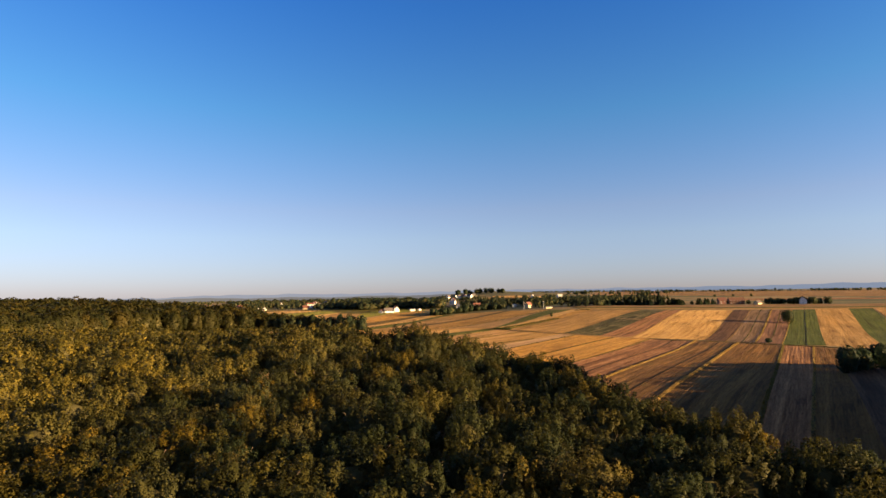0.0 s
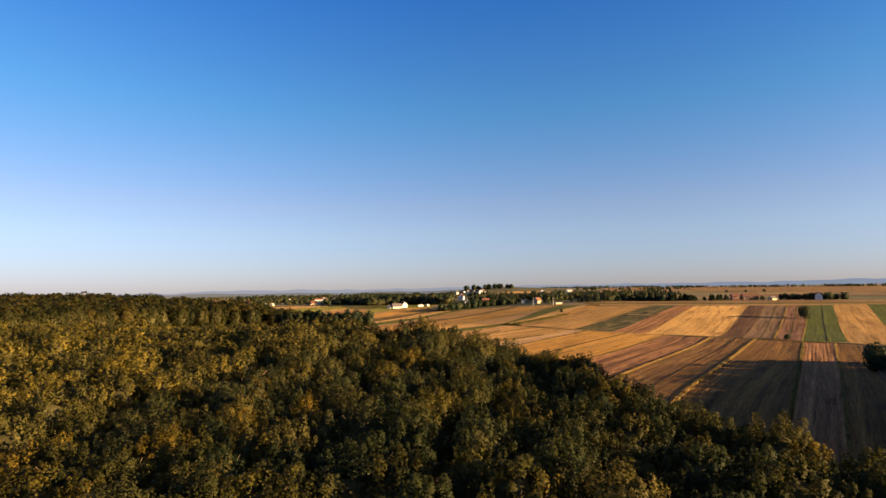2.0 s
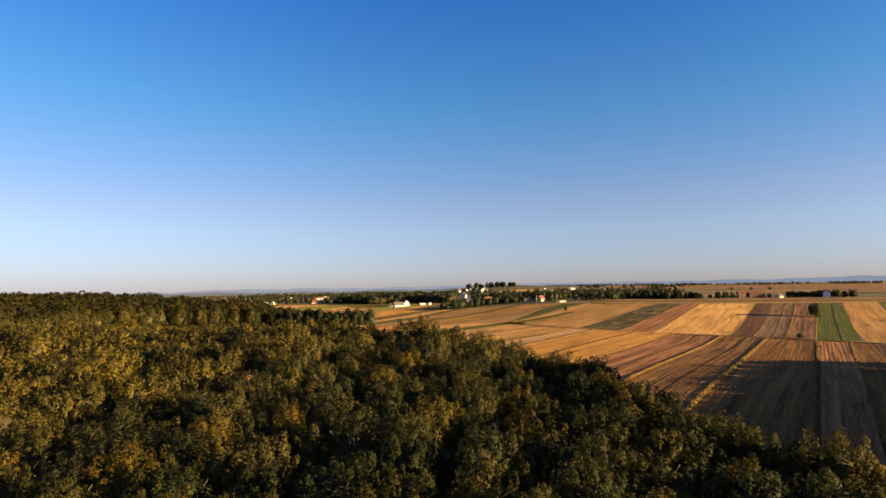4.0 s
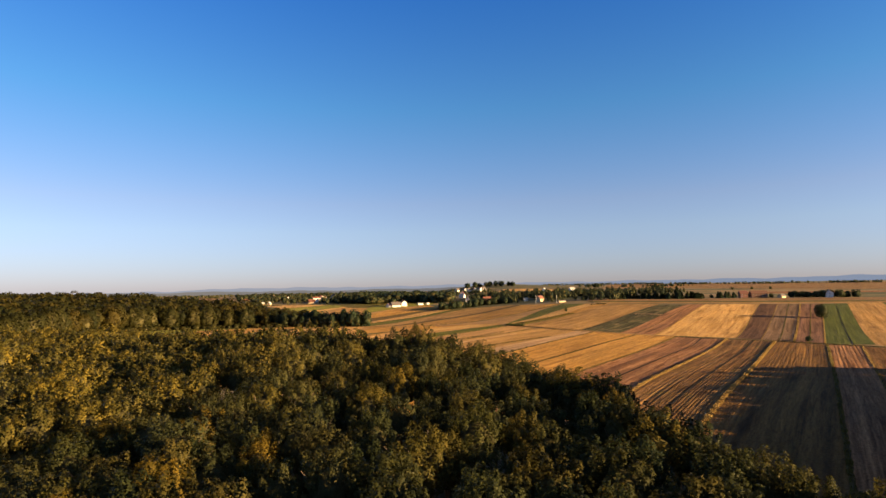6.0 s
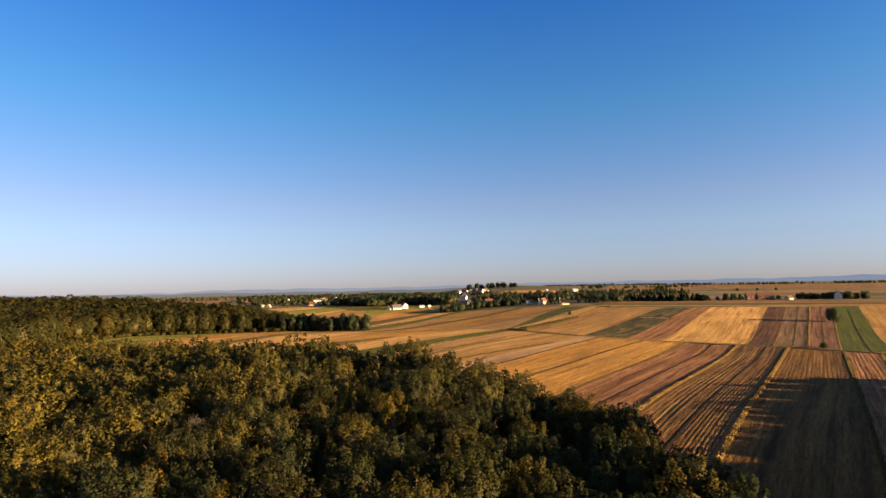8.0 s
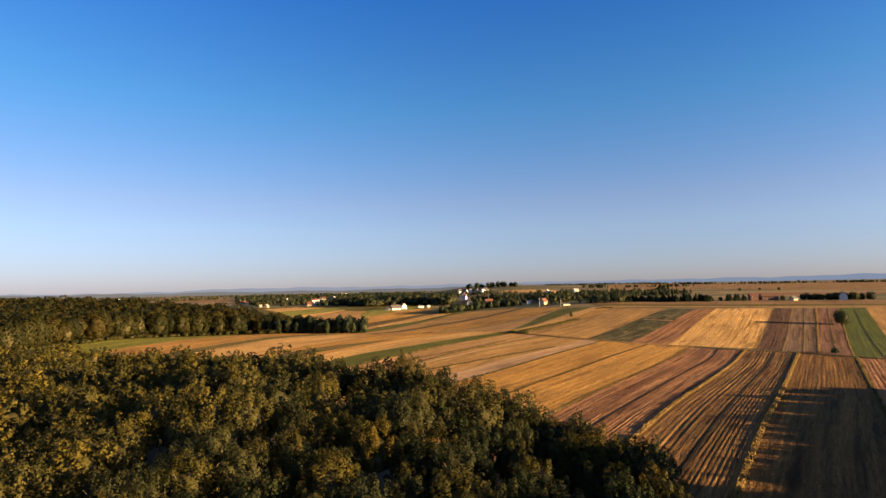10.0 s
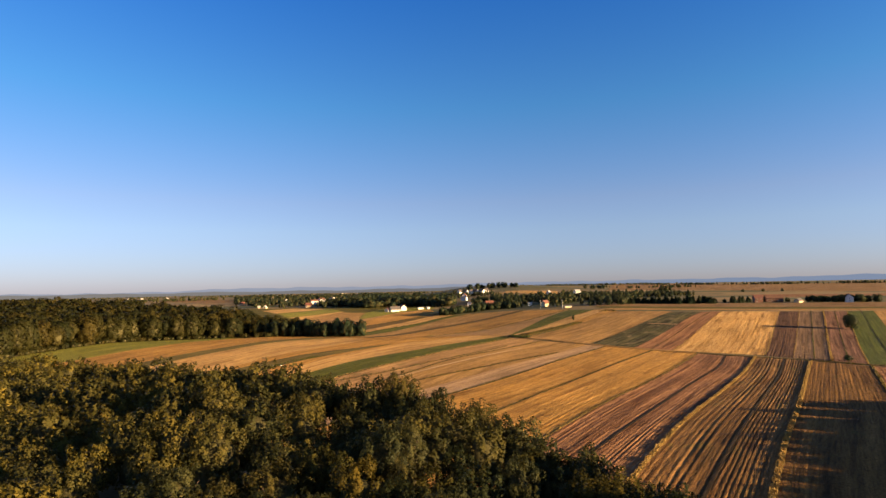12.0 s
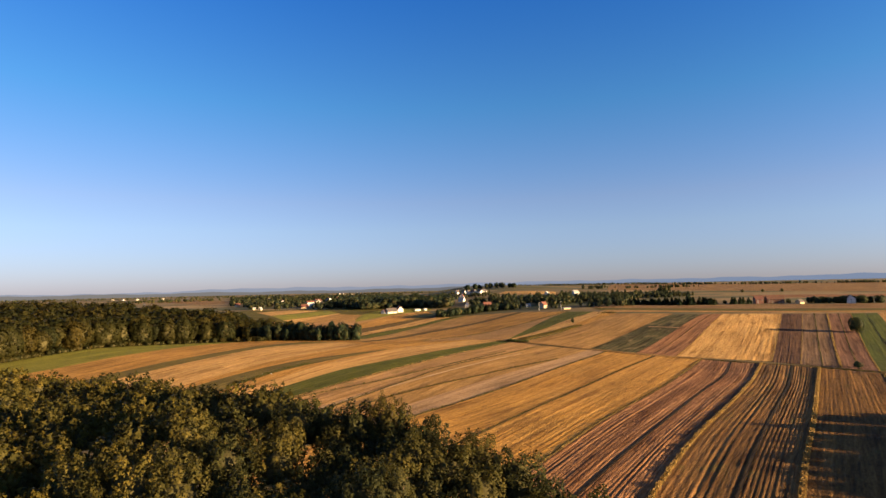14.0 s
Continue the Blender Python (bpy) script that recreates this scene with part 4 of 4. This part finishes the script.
glass_shader.inputs["Base Color"].default_value = (0.03, 0.035, 0.045, 1)
glass_shader.inputs["Roughness"].default_value = 0.08


def box(bm, x0, y0, z0, x1, y1, z1):
    v = bmesh.ops.create_cube(bm, size=1.0)["verts"]
    bmesh.ops.transform(bm, matrix=Matrix.Translation(((x0 + x1) / 2, (y0 + y1) / 2, (z0 + z1) / 2)) @ Matrix.Diagonal((x1 - x0, y1 - y0, z1 - z0, 1)), verts=v)


WINDOW_MESH = {}


def window(parent, x, y, z, turn, wide=1.2, tall=1.4):
    """A window: frame, and a pane set into it."""
    if "frame" not in WINDOW_MESH:
        bm = bmesh.new()
        for a in ((-0.5, -0.06, -0.5, -0.41, 0.06, 0.5), (0.41, -0.06, -0.5, 0.5, 0.06, 0.5), (-0.41, -0.06, 0.42, 0.41, 0.06, 0.5), (-0.41, -0.06, -0.5, 0.41, 0.06, -0.42), (-0.03, -0.05, -0.42, 0.03, 0.05, 0.42)):
            box(bm, *a)
        WINDOW_MESH["frame"] = bpy.data.meshes.new("window")
        bm.to_mesh(WINDOW_MESH["frame"])
        bm.free()
        WINDOW_MESH["frame"].materials.append(FRAME)
        bm = bmesh.new()
        box(bm, -0.41, -0.02, -0.42, 0.41, 0.02, 0.42)
        WINDOW_MESH["pane"] = bpy.data.meshes.new("pane")
        bm.to_mesh(WINDOW_MESH["pane"])
        bm.free()
        WINDOW_MESH["pane"].materials.append(GLASS)
    w = new("window", WINDOW_MESH["frame"])
    w.parent = parent
    w.matrix_basis = pose(x, y, z, 0, 0, turn) @ Matrix.Diagonal((wide, 1, tall, 1))
    pane = new("pane", WINDOW_MESH["pane"])
    pane.parent = w


def house(x, y, turn, wide, deep, wall, roof, wall_material, roof_material, label, chimney=True, category="house"):
    """A gabled house: plastered walls, a roof of two slopes with eaves, chimney, windows and a door. wide: along the ridge."""
    HOMES.append((x, y, wide))
    top = tagged(new("house"), label, category)
    top.matrix_basis = pose(x, y, float(height(x, y)), 0, 0, turn)
    w, d = wide / 2, deep / 2
    bm = bmesh.new()
    ring = [(-d, -1.5), (d, -1.5), (d, wall), (0, wall + roof), (-d, wall)]
    ends = [[bm.verts.new((sx * w, yy, zz)) for yy, zz in ring] for sx in (-1, 1)]
    bm.faces.new(ends[0][::-1])
    bm.faces.new(ends[1])
    for k in range(5):
        bm.faces.new((ends[0][k], ends[0][(k + 1) % 5], ends[1][(k + 1) % 5], ends[1][k]))
    bmesh.ops.recalc_face_normals(bm, faces=bm.faces)
    part("wall", bm, wall_material, top)
    bm = bmesh.new()
    slope = roof / d
    for s in (-1, 1):
        prof = [(0, wall + roof + 0.02), (s * (d + 0.6), wall - 0.6 * slope + 0.02), (s * (d + 0.6), wall - 0.6 * slope + 0.3), (0, wall + roof + 0.32)]
        a, b = ([bm.verts.new((sx * (w + 0.5), yy, zz)) for yy, zz in prof] for sx in (-1, 1))
        bm.faces.new(a)
        bm.faces.new(b[::-1])
        for k in range(4):
            bm.faces.new((a[k], b[k], b[(k + 1) % 4], a[(k + 1) % 4]))
    bmesh.ops.recalc_face_normals(bm, faces=bm.faces)
    tiles = part("roof", bm, roof_material, top)
    if chimney:
        bm = bmesh.new()
        box(bm, w * 0.3, -0.35, wall + roof * 0.6, w * 0.3 + 0.7, 0.35, wall + roof + 1.1)
        part("chimney", bm, BRICK, tiles)
    if wall > 2.6:
        floors = [1.6] + ([4.4] if wall > 5 else [])
        count = max(2, int(wide / 3.4))
        for z in floors:
            for k in range(count):
                px = -w + wide * (k + 0.5) / count
                if not (z < 2 and k == count // 2):
                    window(top, px, -d - 0.02, z, 0)
                window(top, px, d + 0.02, z, 180)
            for s in (-1, 1):
                window(top, s * (w + 0.02), 0, z, 90)
        bm = bmesh.new()
        box(bm, -w + wide * (count // 2 + 0.5) / count - 0.5, -d - 0.08, 0.0, -w + wide * (count // 2 + 0.5) / count + 0.5, -d, 2.1)
        part("door", bm, BROWN_BOARD, top)
    return top


house(-64, 794, 115, 10, 8, 4.8, 3.8, PLASTER, RED_TILE, "white two-storey house with a red gabled roof below the wood")
house(-74, 778, 28, 14, 8, 3.2, 4.0, PLASTER, DARK_TILE, "white low house with a dark roof beside the tall one")
house(-84, 776, 70, 7, 6, 3.0, 2.6, PLASTER, RED_TILE, "small white outbuilding with a red roof")
house(-39, 808, 25, 8, 4, 2.4, 0.8, PLASTER, GREY_SHEET, "low white garage with a flat grey roof", False, "garage")
house(-28, 813, 30, 4, 4, 2.4, 0.7, PLASTER, GREY_SHEET, "small white shed with a flat grey roof", False, "shed")
house(-147, 922, 30, 9, 8, 3.2, 3.2, PLASTER, RED_TILE, "white cottage with a red roof at the meadow")
house(-237, 945, 10, 11, 9, 3.6, 4.0, CREAM, RED_TILE, "cream house with a red roof at the village edge")
house(-262, 1088, 32, 15, 9, 7.4, 2.6, PLASTER, RED_TILE, "long white house with a red roof")
house(-258, 1134, 110, 11, 9, 8.0, 3.2, PLASTER, DARK_TILE, "white gabled house with a dark roof in the village")
house(-271, 1190, 45, 13, 9, 8.0, 2.6, PLASTER, RED_TILE, "white house with a red roof in the village")
house(-252, 1216, 125, 14, 10, 8.6, 3.4, PLASTER, DARK_TILE, "white gabled house with a dark roof")
house(-238, 1236, 70, 12, 9, 8.4, 3.0, PLASTER, RED_TILE, "white house behind the village trees")
house(-322, 941, 20, 4, 4, 2.2, 1.8, CREAM, GREY_SHEET, "small cream shed with a pale roof", False, "shed")
house(-302, 912, 75, 5, 5, 2.4, 2.8, CREAM, GREY_SHEET, "small cream gabled cottage")
for hx, hy, ht in ((35, 1425, 40), (50, 1398, 125), (62, 1376, 40), (75, 1378, 120), (88, 1354, 130), (98, 1362, 45)):
    house(hx, hy, ht, 11, 9, 5.0, 4.6, PLASTER, RED_TILE if hx == 75 else DARK_TILE, "white house with a steep roof on the hillside")
house(39, 1197, 75, 9, 8, 5.4, 4.2, PLASTER, RED_TILE, "white gabled house among hillside trees")
house(35, 838, 75, 6, 6, 3.6, 3.2, PLASTER, DARK_TILE, "white narrow cottage at the tree edge")
house(62, 800, 10, 11, 8, 3.4, 4.4, BRICK, RED_TILE, "brick house with a red roof between bushes")
house(114, 754, 0, 5, 5, 2.8, 1.8, PLASTER, GREY_SHEET, "tiny white shed under trees", False, "shed")
house(128, 716, 40, 8, 7, 4.4, 3.6, CREAM, RED_TILE, "cream two-storey house with a red roof by the field")
house(191, 1030, 60, 9, 8, 5.6, 5.0, PLASTER, GREY_SHEET, "white gabled house above the trees")
house(254, 1070, 20, 11, 9, 5.4, 4.2, PLASTER, GREY_SHEET, "white house with a pale roof near the ridge")
house(147, 668, 15, 9, 4, 1.5, 0.5, CREAM, GREY_SHEET, "long low white shed at the field's edge", False, "shed")
house(386, 682, -10, 9, 9, 5.4, 3.6, BRICK, RED_TILE, "red brick house by the upper lane")
house(408, 686, -12, 19, 10, 5.2, 3.6, BROWN_BOARD, BROWN_BOARD, "long dark brown barn by the upper lane", False, "barn")
house(424, 662, 25, 8, 6, 2.4, 2.4, CREAM, DARK_TILE, "low white house with a dark roof by the lane")
house(476, 650, 60, 9, 8, 5.4, 3.6, PLASTER, GREY_SHEET, "white house half hidden by bushes")
for hx, hy, ht in ((-1430, 2396, 40), (-1290, 2230, 60), (-1250, 2260, 40), (-1200, 2368, 30), (-640, 3400, 40), (-600, 3300, 60), (-455, 2871, 40), (-415, 2900, 50)):
    house(hx, hy, ht, 10, 8, 3.2, 3.0, PLASTER, DARK_TILE, "distant pale building in the plain", False, "building")

for k, (hx, hy) in enumerate(((-275, 1122), (-254, 1140), (-262, 1234), (-247, 1258), (-425, 1141), (-463, 1463), (-390, 1340), (-457, 1688), (-605, 3329), (-484, 2904), (-414, 3002), (34, 1067))):
    house(hx, hy, (25, 70, 115, 150)[k % 4], 9 + k % 3, 7.5, 3.4 + 1.6 * (k % 2), 3.4, CREAM if k % 3 == 1 else PLASTER, (RED_TILE, DARK_TILE, RED_TILE, GREY_SHEET)[k % 4], "small pale village house half hidden by garden trees")

garden_trees([(24, 800), (83, 738), (120, 690), (160, 684), (215, 672), (240, 720), (300, 880), (200, 1000), (60, 1010)], 9.0, 41, (0.35, 1.35), 8.0)
garden_trees([(-420, 1090), (-300, 900), (-240, 905), (-144, 875), (-150, 1300), (-400, 1900), (-740, 1930)], 15.0, 43, (0.5, 1.7), 13.0, -0.05)
garden_trees([(20, 1140), (120, 1090), (110, 1240), (110, 1430), (20, 1480), (-40, 1400)], 16.0, 45, (0.5, 1.0), 9.0)
garden_trees([(235, 912), (325, 868), (420, 930), (420, 1000), (330, 1060), (240, 1000)], 11.0, 47, (0.6, 0.9), 9.0)


def ragged(line, count, spread, seed):
    """Uneven places along a line, in bunches with gaps."""
    rr = np.random.RandomState(seed)
    q = along(line, 400)
    k = np.clip((rr.rand(count // 8, 1) * 400 + rr.normal(size=(count // 8, 8)) * 9).ravel(), 0, 399).astype(int)
    return q[k] + rr.normal(size=(len(k), 2)) * spread


wood("hedgerow", "far dark hedgerows and groves on the plateau", np.concatenate([ragged([(500, 2700), (766, 2480), (973, 1880), (1277, 1770), (1900, 1500)], 560, 14, 1), ragged([(430, 1560), (760, 1600), (900, 1500)], 60, 9, 2), ragged([(420, 1150), (470, 1130)], 16, 4, 3), ragged([(620, 3000), (100, 3200), (-400, 2900)], 240, 30, 4)]), far_clumps, LEAF_DARK_MANY, 51, (0.3, 1.0))
wood("far_groves", "distant dark groves in the western plain", np.concatenate([scatter([(-2300, 2200), (-1300, 2350), (-700, 2200), (-600, 2500), (-900, 2900), (-2300, 2900)], 70.0, 53), scatter([(-900, 1500), (-760, 1450), (-650, 1700), (-800, 1800)], 28.0, 54), scatter([(-500, 2500), (0, 2500), (0, 2900), (-500, 2900)], 75.0, 55)]), far_clumps, LEAF_DARK_MANY, 56, (0.5, 1.2))

# utility poles at the field's edge
pole = tagged(new("utility_pole"), "grey concrete utility pole with a crossarm at the field's edge", "utility pole", "poles at the field's edge")
bm = bmesh.new()
bmesh.ops.create_cone(bm, cap_ends=True, segments=8, radius1=0.28, radius2=0.18, depth=11.0, matrix=Matrix.Translation((0, 0, 5.0)))
part("post", bm, GREY_SHEET, pole)
bm = bmesh.new()
box(bm, -1.1, -0.08, 9.6, 1.1, 0.08, 9.8)
part("crossarm", bm, GREY_SHEET, pole)
pole.matrix_basis = stand(116, 679)
copy_thing(pole, stand(138, 656))

# ---- far fields and the ridge on the skyline ----
strip("thin pale gap across the grey-green crop", PALE_EARTH, [(156.6, 428.2), (175.6, 417.8)], [(157.8, 430.6), (176.8, 420.2)])
strip("pale grassy edge of the grey-green crop", TAN, reach([(103.8, 366), (206.6, 508)], 24), reach([(105, 365), (208, 507)], 24))
strip("golden field on the wooded hill", PALE_GOLD, [(118, 1235), (226, 1100)], [(150, 1345), (250, 1240)])
strip("tan field beyond the village", FAR_TAN, [(-275, 1500), (-170, 1490)], [(-410, 2150), (-300, 2400)])
strip("tan fields on the western rise", FAR_TAN, [(-560, 1290), (-520, 1420)], [(-900, 1680), (-820, 1850)])
strip("wide orange stubble on the plateau", FAR_TAN, [(390, 1330), (640, 1080), (800, 950), (1400, 800)], [(1069, 3500), (1027, 1960), (1345, 1850), (2600, 1500)])
strip("brown ploughed band on the plateau", RED_SOIL, [(480, 830), (640, 800), (1000, 720), (1400, 640)], [(520, 950), (700, 880), (1060, 790), (1400, 720)])

# far hills: daylight and blue haze put in as emission on a near-black base
RIDGE, _, ridge_shader = nodes_of("hills_haze_glow")
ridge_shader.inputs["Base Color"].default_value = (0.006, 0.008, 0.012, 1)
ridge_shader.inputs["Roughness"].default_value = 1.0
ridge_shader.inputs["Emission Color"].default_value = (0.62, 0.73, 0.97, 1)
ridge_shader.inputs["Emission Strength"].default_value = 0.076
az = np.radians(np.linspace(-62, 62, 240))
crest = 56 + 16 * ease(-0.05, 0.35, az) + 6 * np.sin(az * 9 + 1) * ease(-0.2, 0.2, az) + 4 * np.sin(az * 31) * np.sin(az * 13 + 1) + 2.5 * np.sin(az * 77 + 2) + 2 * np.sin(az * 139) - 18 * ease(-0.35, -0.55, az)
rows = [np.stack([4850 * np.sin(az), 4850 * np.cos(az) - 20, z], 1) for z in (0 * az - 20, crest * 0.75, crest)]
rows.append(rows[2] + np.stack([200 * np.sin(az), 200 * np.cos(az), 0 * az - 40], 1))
tagged(mesh_object("backdrop", np.concatenate(rows), grid_faces(4, 240), RIDGE, smooth=True), "hills on the skyline, their blue haze put in as glow", "hills", kind="structure")
# band before the hills whose emission imitates haze over the wooded plain
PLAIN, _, plain_shader = nodes_of("plain_haze_glow")
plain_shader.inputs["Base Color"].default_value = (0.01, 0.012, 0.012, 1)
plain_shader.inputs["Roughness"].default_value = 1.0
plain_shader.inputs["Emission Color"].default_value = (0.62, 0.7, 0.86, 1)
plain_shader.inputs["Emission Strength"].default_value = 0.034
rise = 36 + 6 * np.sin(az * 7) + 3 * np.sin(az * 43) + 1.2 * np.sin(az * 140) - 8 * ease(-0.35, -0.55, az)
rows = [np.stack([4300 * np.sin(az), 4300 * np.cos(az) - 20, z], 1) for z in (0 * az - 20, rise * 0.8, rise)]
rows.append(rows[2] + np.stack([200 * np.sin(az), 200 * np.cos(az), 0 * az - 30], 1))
tagged(mesh_object("backdrop", np.concatenate(rows), grid_faces(4, 240), PLAIN, smooth=True), "wooded plain before the skyline, its grey-blue haze put in as glow", "hills", kind="structure")


# ---- grass banks between the strips ----
def bank(line, wide, high, tuft, density, material, label, seed):
    """A low earth bank with tufts of grass and weeds along it."""
    q = along(line, int(np.hypot(*np.subtract(line[0], line[-1])) / 3) + 4)
    rr = np.random.RandomState(seed)
    t = np.gradient(q, axis=0)
    t /= np.linalg.norm(t, axis=1, keepdims=True)
    side = np.stack([-t[:, 1], t[:, 0]], 1)
    prof = [(-0.5, -0.05), (-0.22, 0.75), (0.12, 1.0), (0.5, -0.05)]
    rowsv = []
    for a, z in prof:
        p = q + side * wide * (a + rr.uniform(-0.12, 0.12, (len(q), 1)))
        rowsv.append(np.concatenate([p, (height(p[:, 0], p[:, 1]) + 0.15 + z * high * 0.7 * rr.uniform(0.6, 1.2, len(q)))[:, None]], 1))
    mound = mesh_object("bank", np.stack(rowsv, 1).reshape(-1, 3), grid_faces(len(q), 4), PATH_EARTH, uv=np.zeros((len(q) * 4, 2)) + np.arange(len(q)).repeat(4)[:, None] * (0, 3.0) + np.tile(np.arange(4), len(q))[:, None] * (wide / 3, 0), smooth=True)
    tagged(mound, label, "bank", kind="structure")
    n = int(len(q) * 3 * density)
    k = rr.rand(n) * (len(q) - 1.001)
    i = k.astype(int)
    f = (k - i)[:, None]
    p = q[i] * (1 - f) + q[i + 1] * f + side[i] * wide * rr.uniform(-0.45, 0.45, (n, 1))
    clump = 0.5 + 0.8 * np.abs(np.sin(k * 1.7 + rr.rand() * 9) * np.sin(k * 0.61))
    base = np.concatenate([p, (height(p[:, 0], p[:, 1]) + 0.2 + high * 0.35)[:, None]], 1)
    a = rr.rand(n) * 6.28
    w = np.stack([np.cos(a), np.sin(a), 0 * a], 1) * tuft * rr.uniform(0.3, 0.6, (n, 1))
    up = np.stack([rr.uniform(-0.3, 0.3, n), rr.uniform(-0.3, 0.3, n), 0 * a + 1], 1) * (tuft * rr.uniform(0.5, 0.95, n) * clump)[:, None]
    v = np.stack([base - w * 0.6, base + w * 0.6, base + w * 0.3 + up, base - w * 0.3 + up], 1).reshape(-1, 3)
    tagged(mesh_object("grass", v, np.arange(n * 4).reshape(-1, 4), material, mound), "dry grass tufts")


bank(n_hedge_a, 1.2, 0.55, 0.55, 16, DRY_GRASS, "bank of tall golden dry grass between ploughed fields", 1)
bank(n_hedge_b, 1.4, 0.55, 0.6, 16, DRY_GRASS, "bank of golden dry grass and weeds at the shade's edge", 2)
bank(n_mid, 1.2, 0.2, 0.4, 3, GREEN_WEEDS, "low weedy bank across the golden stubble", 3)
bank(n_gold_b, 1.4, 0.3, 0.4, 5, DRY_GRASS, "step of dry grass above the reddish soil", 4)
bank(n_pale_b, 1.0, 0.3, 0.5, 3, GREEN_WEEDS, "low weedy bank beside the bare strip", 5)
bank(n_green_b, 1.2, 0.2, 0.5, 3, DRY_GRASS, "ragged dry weeds along the green strip", 6)
bank(n_pink_b, 1.0, 0.25, 0.5, 2, GREEN_WEEDS, "low weedy line between stubble strips", 7)
bank(reach([(-31.4, 198), (-21.4, 214.2), (-6.8, 233), (15.9, 256.8), (31, 275), (47.8, 292.4)], 40, 20), 1.5, 0.25, 0.5, 4, GREEN_WEEDS, "dark weedy line beside the bare earth strip", 8)
bank(reach([(-49.5, 224.3), (-25.1, 252), (0.5, 290.9), (30.9, 331.7)], 30, 10), 1.1, 0.12, 0.5, 3, GREEN_WEEDS, "patchy weeds in the pinkish stubble", 9)
bank(n_east_a, 1.2, 0.4, 0.7, 3, GREEN_WEEDS, "weedy bank running into the shade", 10)
bank(n_east_b, 1.0, 0.3, 0.5, 3, DRY_GRASS, "thin dry grass line running into the shade", 11)
bank(path_s[4:], 1.0, 0.2, 0.45, 5, GREEN_WEEDS, "dark weeds along the field path", 12)
bank([(-93, 240), (-90, 255), (-86, 272), (-82, 288), (-73, 304)], 4.6, 0.15, 0.6, 10, GREEN_WEEDS, "weedy scrub bank in the golden stubble", 13)
for k, (tall, mat) in enumerate(((0.4, GREEN_WEEDS), (0.4, DRY_GRASS), (0.5, DRY_GRASS), (0.4, DRY_GRASS), (0.5, GREEN_WEEDS), (1.0, DRY_GRASS), (0.5, GREEN_WEEDS), (0.6, DRY_GRASS))):
    bank(u[k + 2], 0.8 + 0.5 * (tall > 0.8), tall * 0.4, tall * 0.65, 4, mat, "grassy bank between narrow strips beyond the path", 20 + k)
bank([(52, 391), (77, 420), (112, 461)], 7.0, 0.5, 1.0, 9, GREEN_WEEDS, "wide band of green weeds up the slope", 31)
bank([(44, 391), (50, 381), (57, 379)], 4.0, 1.0, 1.2, 10, GREEN_WEEDS, "dark scrub where the path meets the strips", 32)
bank([(155, 560), (164, 566), (172, 560), (166, 548)], 2.4, 0.8, 1.1, 7, GREEN_WEEDS, "dark hooked bank at the end of the strip", 33)
for k, l in enumerate((k1, k3, k6)):
    bank(l, 1.6, 0.4, 0.7, 2, GREEN_WEEDS, "weedy bank between strips in the vale", 40 + k)

# small white boxes standing in the stubble
crate = tagged(new("box"), "small white wooden box standing in the stubble", "box", "boxes in the stubble")
bm = bmesh.new()
box(bm, -0.28, -0.25, 0.0, 0.28, 0.25, 0.5)
part("body", bm, PLASTER, crate)
bm = bmesh.new()
box(bm, -0.32, -0.29, 0.5, 0.32, 0.29, 0.58)
part("lid", bm, GREY_SHEET, crate)
crate.matrix_basis = stand(-88.2, 270, 20)
copy_thing(crate, stand(-84.3, 270.7, 50))
copy_thing(crate, stand(-102.7, 235.8, 5))
